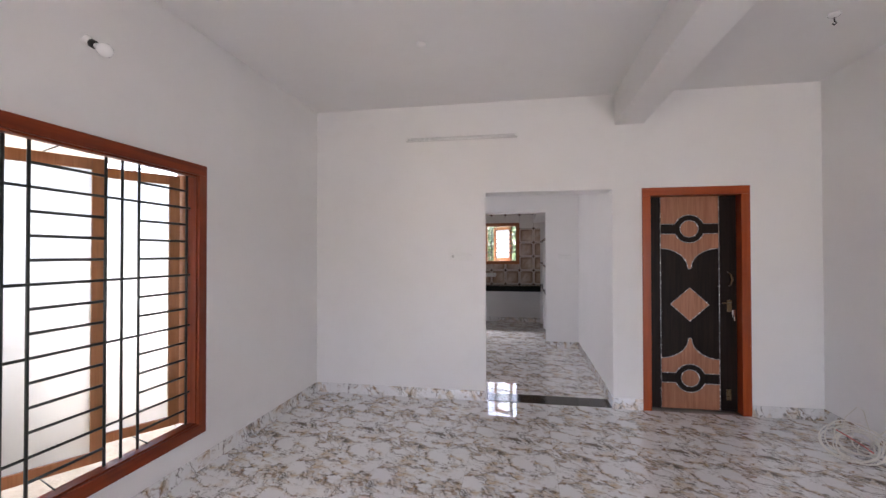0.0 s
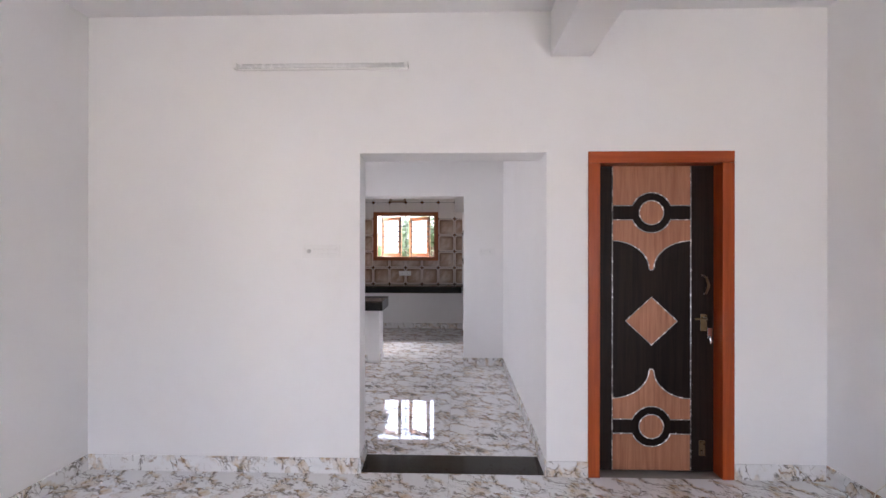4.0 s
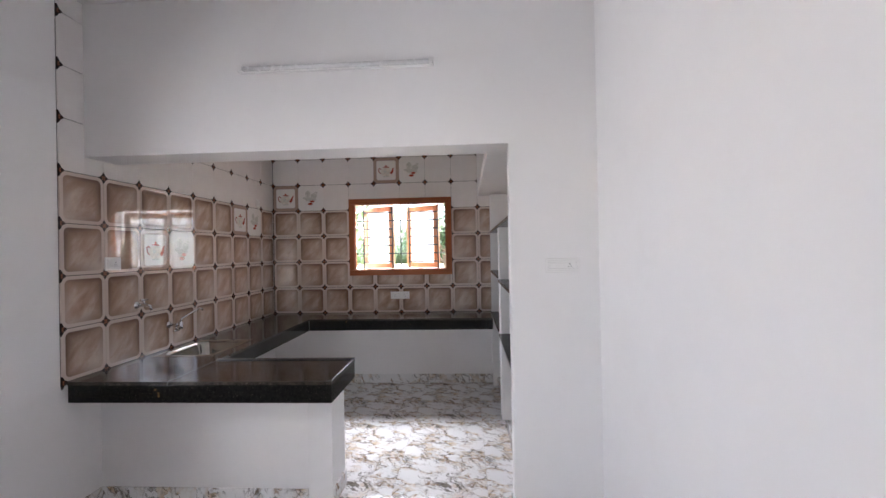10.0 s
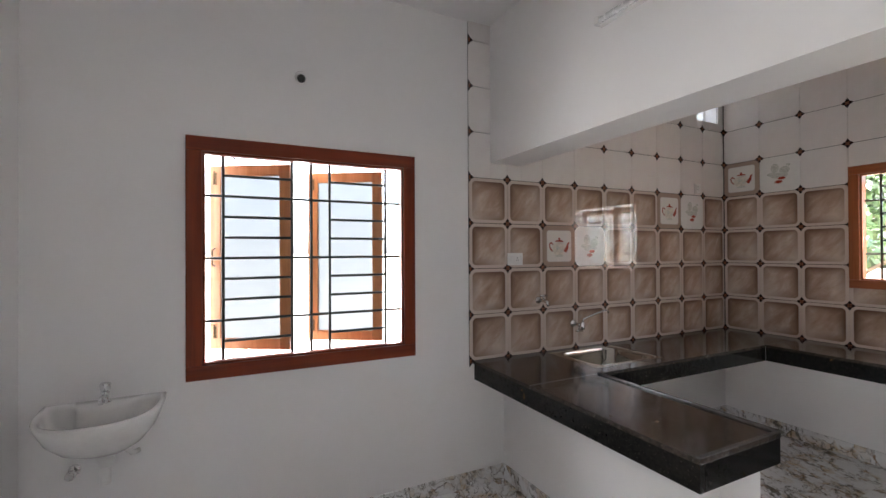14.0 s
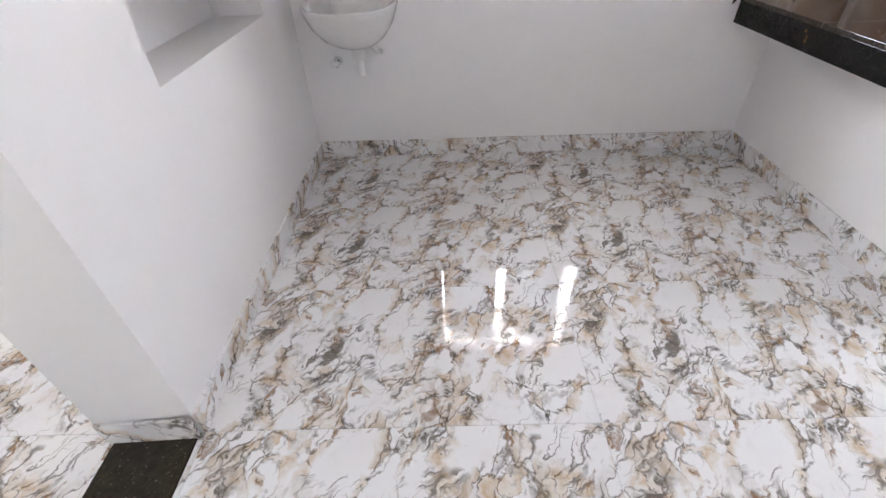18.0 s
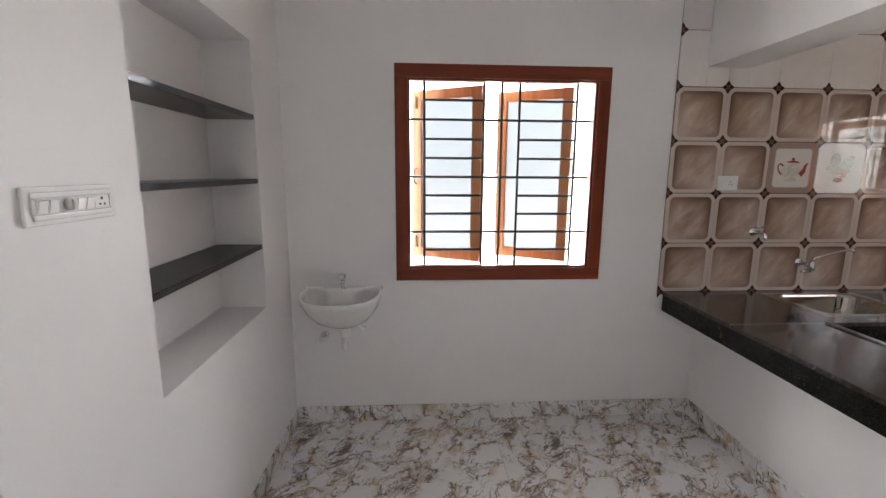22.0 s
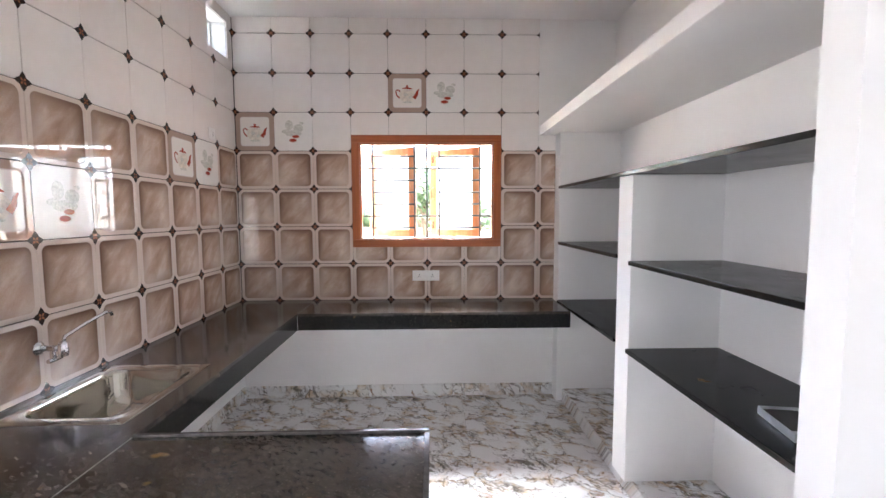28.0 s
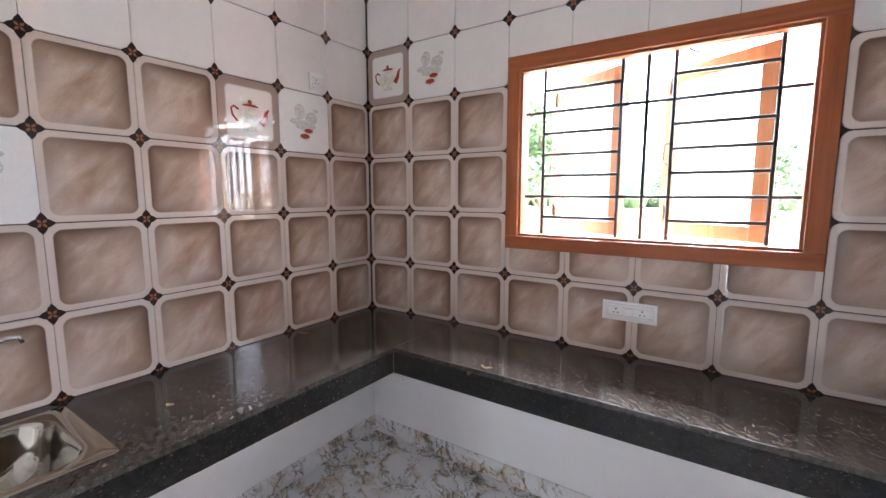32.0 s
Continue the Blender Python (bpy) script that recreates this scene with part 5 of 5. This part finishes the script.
def floor_tile_mesh(x0, x1, y0, y1):
    key = tuple(round(v, 3) for v in (x0, x1, y0, y1))
    if key not in tile_meshes:
        bm = bmesh.new()
        g = 0.0006
        a, b, c, d = x0 + g, x1 - g, y0 + g, y1 - g
        e = 0.0008
        bot = [bm.verts.new((x, y, -0.008)) for x, y in ((a, c), (b, c), (b, d), (a, d))]
        mid = [bm.verts.new((x, y, -e)) for x, y in ((a, c), (b, c), (b, d), (a, d))]
        top = [bm.verts.new((x, y, 0)) for x, y in ((a + e, c + e), (b - e, c + e), (b - e, d - e), (a + e, d - e))]
        for p, q in ((bot, mid), (mid, top)):
            for k in range(4):
                bm.faces.new((p[k], p[(k + 1) % 4], q[(k + 1) % 4], q[k]))
        bm.faces.new(top)
        tile_meshes[key] = mesh_of(bm, "floor_tile", MARBLE)
    return tile_meshes[key]


def lay_floor(floor, rx0, rx1, ry0, ry1, ox, oy):
    i = math.floor((rx0 - ox) / 0.605)
    while ox + i * 0.605 < rx1 - 0.001:
        j = math.floor((ry0 - oy) / 1.2)
        while oy + j * 1.2 < ry1 - 0.001:
            tx, ty = ox + i * 0.605, oy + j * 1.2
            a, b = max(tx, rx0) - tx, min(tx + 0.605, rx1) - tx
            c, d = max(ty, ry0) - ty, min(ty + 1.2, ry1) - ty
            if b - a > 0.004 and d - c > 0.004:
                ob = new("tile", floor_tile_mesh(a, b, c, d))
                ob.location = (tx, ty, 0)
                ob.parent = floor
            j += 1
        i += 1


floor = bpy.data.objects["floor"]
lay_floor(floor, XW, XH, YS, YH, -0.47, YH - 3.6)
lay_floor(floor, -0.47, 0.765, YH, YH + 0.014, -0.47, YH - 3.6)
lay_floor(floor, -0.47, 0.765, YD - 0.012, YD, -0.47, YD - 1.2)
lay_floor(floor, XW, XE, YD, YN, -0.47, 4.923)


def skirting(name, a, b, side, label="marble-print tile skirting along the wall foot"):
    """A row of skirting tiles from a to b on the floor; side is the way into the room."""
    base = tagged(new(name), label, "skirting", "", "structure")
    a, b, side = Vector((*a, 0)), Vector((*b, 0)), Vector((*side, 0))
    way = (b - a).normalized()
    length = (b - a).length
    m = Matrix((way, side, Vector((0, 0, 1)))).transposed().to_4x4()
    s = 0.0
    k = 0
    while s < length - 0.002:
        e = min(s + 0.6, length)
        key = ("skirt", round(e - s, 3))
        if key not in tile_meshes:
            tile_meshes[key] = mesh_of(boxed(0.0008, e - s - 0.0008, 0.0, 0.010, 0.0, 0.1, bevel=0.0012), "skirting_tile", MARBLE_STRIP)
        ob = new("tile", tile_meshes[key])
        ob.matrix_world = Matrix.Translation(a + way * s) @ m
        ob.parent = base
        s = e
        k += 1


skirting("baseboard_hall_west", (XW, YS), (XW, YH), (1, 0))
skirting("baseboard_hall_north_a", (XW + 0.011, YH), (-0.447, YH), (0, -1))
skirting("baseboard_hall_north_b", (0.765, YH), (1.03, YH), (0, -1))
skirting("baseboard_hall_north_c", (1.95, YH), (XH - 0.011, YH), (0, -1))
skirting("baseboard_hall_east", (XH, YS), (XH, YH), (-1, 0))
skirting("baseboard_passage_w", (-0.447, YH), (-0.469, YD), (1, 0))
skirting("baseboard_passage_e", (0.765, YH), (0.765, YD), (-1, 0))
skirting("baseboard_dining_south", (XW + 0.011, YD), (-0.469, YD), (0, 1))
skirting("baseboard_dining_west", (XW, YD), (XW, 7.41), (1, 0))
skirting("baseboard_dining_east", (XE, YD), (XE, YK), (-1, 0))
skirting("baseboard_pier", (0.28, YK), (XE - 0.011, YK), (0, -1))
skirting("baseboard_pier_side", (0.28, YK), (0.28, 7.425), (-1, 0))
skirting("baseboard_dwarf", (XW + 0.011, 7.41), (-0.95, 7.41), (0, -1))
skirting("baseboard_dwarf_end", (-0.80, 7.415), (-0.80, 7.668), (1, 0))
skirting("baseboard_kitchen_west", (XW, 7.5), (XW, YN), (1, 0))
skirting("baseboard_kitchen_north", (XW + 0.011, YN), (0.297, YN), (0, -1))

P = 0.301
Z0 = 0.82


def clip_poly(poly, x0, x1, z0, z1):
    for axis, limit, keep_above in ((0, x0, True), (0, x1, False), (1, z0, True), (1, z1, False)):
        out = []
        for i, p in enumerate(poly):
            q = poly[i - 1]
            inp = p[axis] >= limit if keep_above else p[axis] <= limit
            inq = q[axis] >= limit if keep_above else q[axis] <= limit
            if inp != inq:
                t = (limit - q[axis]) / (p[axis] - q[axis])
                out.append((q[0] + t * (p[0] - q[0]), q[1] + t * (p[1] - q[1])))
            if inp:
                out.append(p)
        poly = out
        if len(poly) < 3:
            return []
    return poly


def wall_tile_mesh(kind, x0, x1, z0, z1):
    """A glazed tile with cut corners round its centre; local y into the wall."""
    key = (kind, *(round(v, 3) for v in (x0, x1, z0, z1)))
    if key not in tile_meshes:
        hx, hz, c = P / 2 - 0.0009, P / 2 - 0.0021, 0.031
        poly = []
        for sx, sz, a0 in ((1, 1, 0), (-1, 1, 90), (-1, -1, 180), (1, -1, 270)):
            for k in range(6):
                a = radians(a0 + 18 * k)
                poly.append((sx * (hx - c) + c * math.cos(a), sz * (hz - c) + c * math.sin(a)))
        poly = clip_poly(poly, x0, x1, z0, z1)
        bm = bmesh.new()
        e = 0.0016
        cx, cz = (x0 + x1) / 2, (z0 + z1) / 2
        outer = [bm.verts.new((x, 0.0, z)) for x, z in poly]
        rim = [bm.verts.new((x, -0.0075, z)) for x, z in poly]
        top = [bm.verts.new((x + (e if x < cx else -e), -0.009, z + (e if z < cz else -e))) for x, z in poly]
        n = len(poly)
        for a, b in ((outer, rim), (rim, top)):
            for k in range(n):
                bm.faces.new((a[k], a[(k + 1) % n], b[(k + 1) % n], b[k]))
        bm.faces.new(top)
        mat = {"brown": TILE_BROWN, "cream": TILE_CREAM, "pot": TILE_FRAME, "cup": TILE_PLAIN}[kind]
        tile_meshes[key] = mesh_of(bm, "wall_tile", mat)
    return tile_meshes[key]


def inset_mesh(half):
    """A small four-pointed dark tile with a copper flower; half of it where the tiling ends."""
    bm = bmesh.new()
    star = []
    for k in range(16):
        a = math.tau * k / 16
        fold = abs((k % 4) - 2) / 2
        r = 0.0205 + 0.0165 * fold ** 1.5
        star.append((r * math.cos(a), r * math.sin(a)))
    if half:
        star = [p for p in star if p[0] > -0.001]
        star.sort(key=lambda p: math.atan2(p[1], p[0] + 0.001))
    prism(bm, star, -0.0096, 0.0)
    for f in bm.faces:
        f.material_index = 0
    for k in range(4):
        a = radians(45 + 90 * k)
        if half and math.cos(a) < 0:
            continue
        u, w = Vector((math.cos(a), 0, math.sin(a))), Vector((-math.sin(a), 0, math.cos(a)))
        y = Vector((0, -0.0099, 0))
        pts = [y + u * 0.0012, y + u * 0.0095 + w * 0.0052, y + u * 0.018, y + u * 0.0095 - w * 0.0052]
        fc = bm.faces.new([bm.verts.new(p) for p in pts])
        fc.material_index = 1
    me = bpy.data.meshes.new("tile_inset")
    bm.to_mesh(me)
    bm.free()
    me.materials.append(INSET)
    me.materials.append(STAR)
    return me


INSET_MESH, INSET_HALF = inset_mesh(False), inset_mesh(True)


def ellipse(cx, cz, rx, rz, n=18, a0=0.0, a1=math.tau):
    return [(cx + rx * math.cos(a0 + (a1 - a0) * k / n), cz + rz * math.sin(a0 + (a1 - a0) * k / n)) for k in range(n)]


def print_on(owner, grow, shapes):
    for nm, poly, mat, lift in shapes:
        bm = bmesh.new()
        bm.faces.new([bm.verts.new((x * grow, -0.0092 - lift, z * grow)) for x, z in poly])
        ob = new(nm, mesh_of(bm, nm, mat))
        ob.parent = owner
        ob.matrix_local = Matrix()


def band(path, w):
    """A flat ribbon along a path as one outline."""
    left, right = [], []
    for i, p in enumerate(path):
        a, b = Vector(path[max(i - 1, 0)]), Vector(path[min(i + 1, len(path) - 1)])
        d = (b - a).normalized()
        n = Vector((-d.y, d.x))
        ww = w[i] if isinstance(w, (list, tuple)) else w
        left.append(tuple(Vector(p) + n * ww))
        right.append(tuple(Vector(p) - n * ww))
    return left + list(reversed(right))


def teapot(owner):
    print_on(owner, 1.15, [
        ("printed_body", ellipse(0.0, -0.018, 0.056, 0.044, 24), POT, 0.0002),
        ("printed_lid", ellipse(0.0, 0.026, 0.036, 0.012, 16, 0, math.pi + 0.01), RED, 0.0004),
        ("printed_knob", ellipse(0.0, 0.045, 0.009, 0.008, 12), RED, 0.0004),
        ("printed_handle", band([(-0.048, 0.01), (-0.066, 0.022), (-0.078, 0.012), (-0.074, -0.012), (-0.054, -0.034)], 0.0042), RED, 0.0004),
        ("printed_spout", band([(0.046, -0.036), (0.064, -0.012), (0.070, 0.012), (0.082, 0.026)], [0.013, 0.011, 0.007, 0.003]), RED, 0.0004),
        ("printed_foot", ellipse(0.0, -0.062, 0.034, 0.006, 16), SAGE, 0.0003),
        ("printed_flower", ellipse(-0.012, -0.012, 0.016, 0.011, 10), SAGE, 0.0005),
        ("printed_flower", ellipse(0.02, -0.03, 0.012, 0.009, 10), SAGE, 0.0005),
    ])


def cups(owner):
    print_on(owner, 1.3, [
        ("printed_flower", ellipse(-0.025, 0.038, 0.024, 0.03, 14), SAGE, 0.0002),
        ("printed_flower", ellipse(0.03, 0.02, 0.03, 0.024, 14), SAGE, 0.0003),
        ("printed_leaf", ellipse(-0.045, 0.0, 0.026, 0.012, 12), SAGE, 0.0002),
        ("printed_leaf", ellipse(0.0, -0.012, 0.05, 0.02, 14), SAGE, 0.0003),
        ("printed_rim", ellipse(0.014, -0.032, 0.025, 0.013, 16), POT, 0.0004),
        ("printed_rim", ellipse(-0.004, -0.054, 0.026, 0.014, 16), POT, 0.0005),
        ("printed_cup", ellipse(0.014, -0.030, 0.021, 0.009, 14), RED, 0.0006),
        ("printed_cup", ellipse(-0.004, -0.052, 0.022, 0.010, 14), RED, 0.0007),
        ("printed_leaf", ellipse(0.05, 0.05, 0.014, 0.008, 10), SAGE, 0.0002),
    ])


def tile_wall(owner, place, cols, first, top, cutouts, pots, cup_list, right_limit):
    """Tiles in columns and rows on a wall; place(u, z) gives the pose of a tile centred at u along the wall."""
    rows = math.ceil((top - Z0) / P)
    for i in range(cols):
        for r in range(rows):
            u0, z0 = first + i * P, Z0 + r * P
            boxes = [(u0, u0 + P, z0, min(z0 + P, top))]
            lim = right_limit(r)
            boxes = [(a, min(b, lim), c, d) for a, b, c, d in boxes]
            for ca, cb, cc, cd in cutouts:
                nxt = []
                for a, b, c, d in boxes:
                    if cb <= a or ca >= b or cd <= c or cc >= d:
                        nxt.append((a, b, c, d))
                        continue
                    if ca > a:
                        nxt.append((a, ca, c, d))
                    if cb < b:
                        nxt.append((cb, b, c, d))
                    lo, hi = max(a, ca), min(b, cb)
                    if cc > c:
                        nxt.append((lo, hi, c, cc))
                    if cd < d:
                        nxt.append((lo, hi, cd, d))
                boxes = nxt
            kind = "pot" if (i, r) in pots else "cup" if (i, r) in cup_list else "brown" if r < 4 else "cream"
            for a, b, c, d in boxes:
                if b - a < 0.012 or d - c < 0.012:
                    continue
                mu, mz = u0 + P / 2, z0 + P / 2
                ob = new("tile", wall_tile_mesh(kind, a - mu, b - mu, c - mz, d - mz))
                ob.matrix_world = place(mu, mz)
                ob.parent = owner
                if kind == "pot":
                    teapot(ob)
                elif kind == "cup":
                    cups(ob)
            # inset at the tile's lower right and upper corners
    for i in range(cols + 1):
        for r in range(0, rows + 1):
            u, z = first + i * P, Z0 + r * P
            if z > top - 0.02 or u > right_limit(r) + 0.01 or u > right_limit(max(r - 1, 0)) + 0.01:
                continue
            if any(a - 0.005 < u < b + 0.005 and c - 0.005 < z < d + 0.005 for a, b, c, d in cutouts):
                continue
            ob = new("tile_inset", INSET_HALF if i == 0 else INSET_MESH)
            ob.matrix_world = place(u, z)
            ob.parent = owner


YT = 9.86 - 0.01 - 9 * P
tile_wall(wall_west, lambda u, z: Matrix.Translation((-2.259, u, z)) @ FACE_E, 9, YT, CD,
          [(VENT[0], VENT[1], VENT[2], VENT[3]), (YK, 7.56, 2.13, 4)], {(6, 3), (2, 2)}, {(7, 3), (3, 2)}, lambda r: 9.861)
XT = -2.25
tile_wall(wall_north, lambda u, z: Matrix.Translation((u, 9.869, z)), 9, XT, CD,
          [(KITCH_WIN[0], KITCH_WIN[1], KITCH_WIN[2], KITCH_WIN[3]), (0.158, 9, 2.148, 9)], {(0, 4), (4, 5)}, {(1, 4), (5, 5)}, lambda r: 0.297)
# tile beds behind the glazed faces
bm = bmesh.new()
slab_with_holes(bm, YT, 9.869, Z0 - 0.02, CD - 0.002, XW + 0.0002, -2.2592, [VENT], lambda u, v, d: (d, u, v))
setting("tile_bed_west", bm, GROUT, "grey tile bed on the kitchen wall", "tile bed")
bm = bmesh.new()
slab_with_holes(bm, -2.259, 0.297, Z0 - 0.02, CD - 0.002, 9.8692, YN - 0.0002, [KITCH_WIN, (0.158, 9, 2.148, 9)], lambda u, v, d: (u, d, v))
setting("tile_bed_north", bm, GROUT, "grey tile bed on the kitchen end wall", "tile bed")
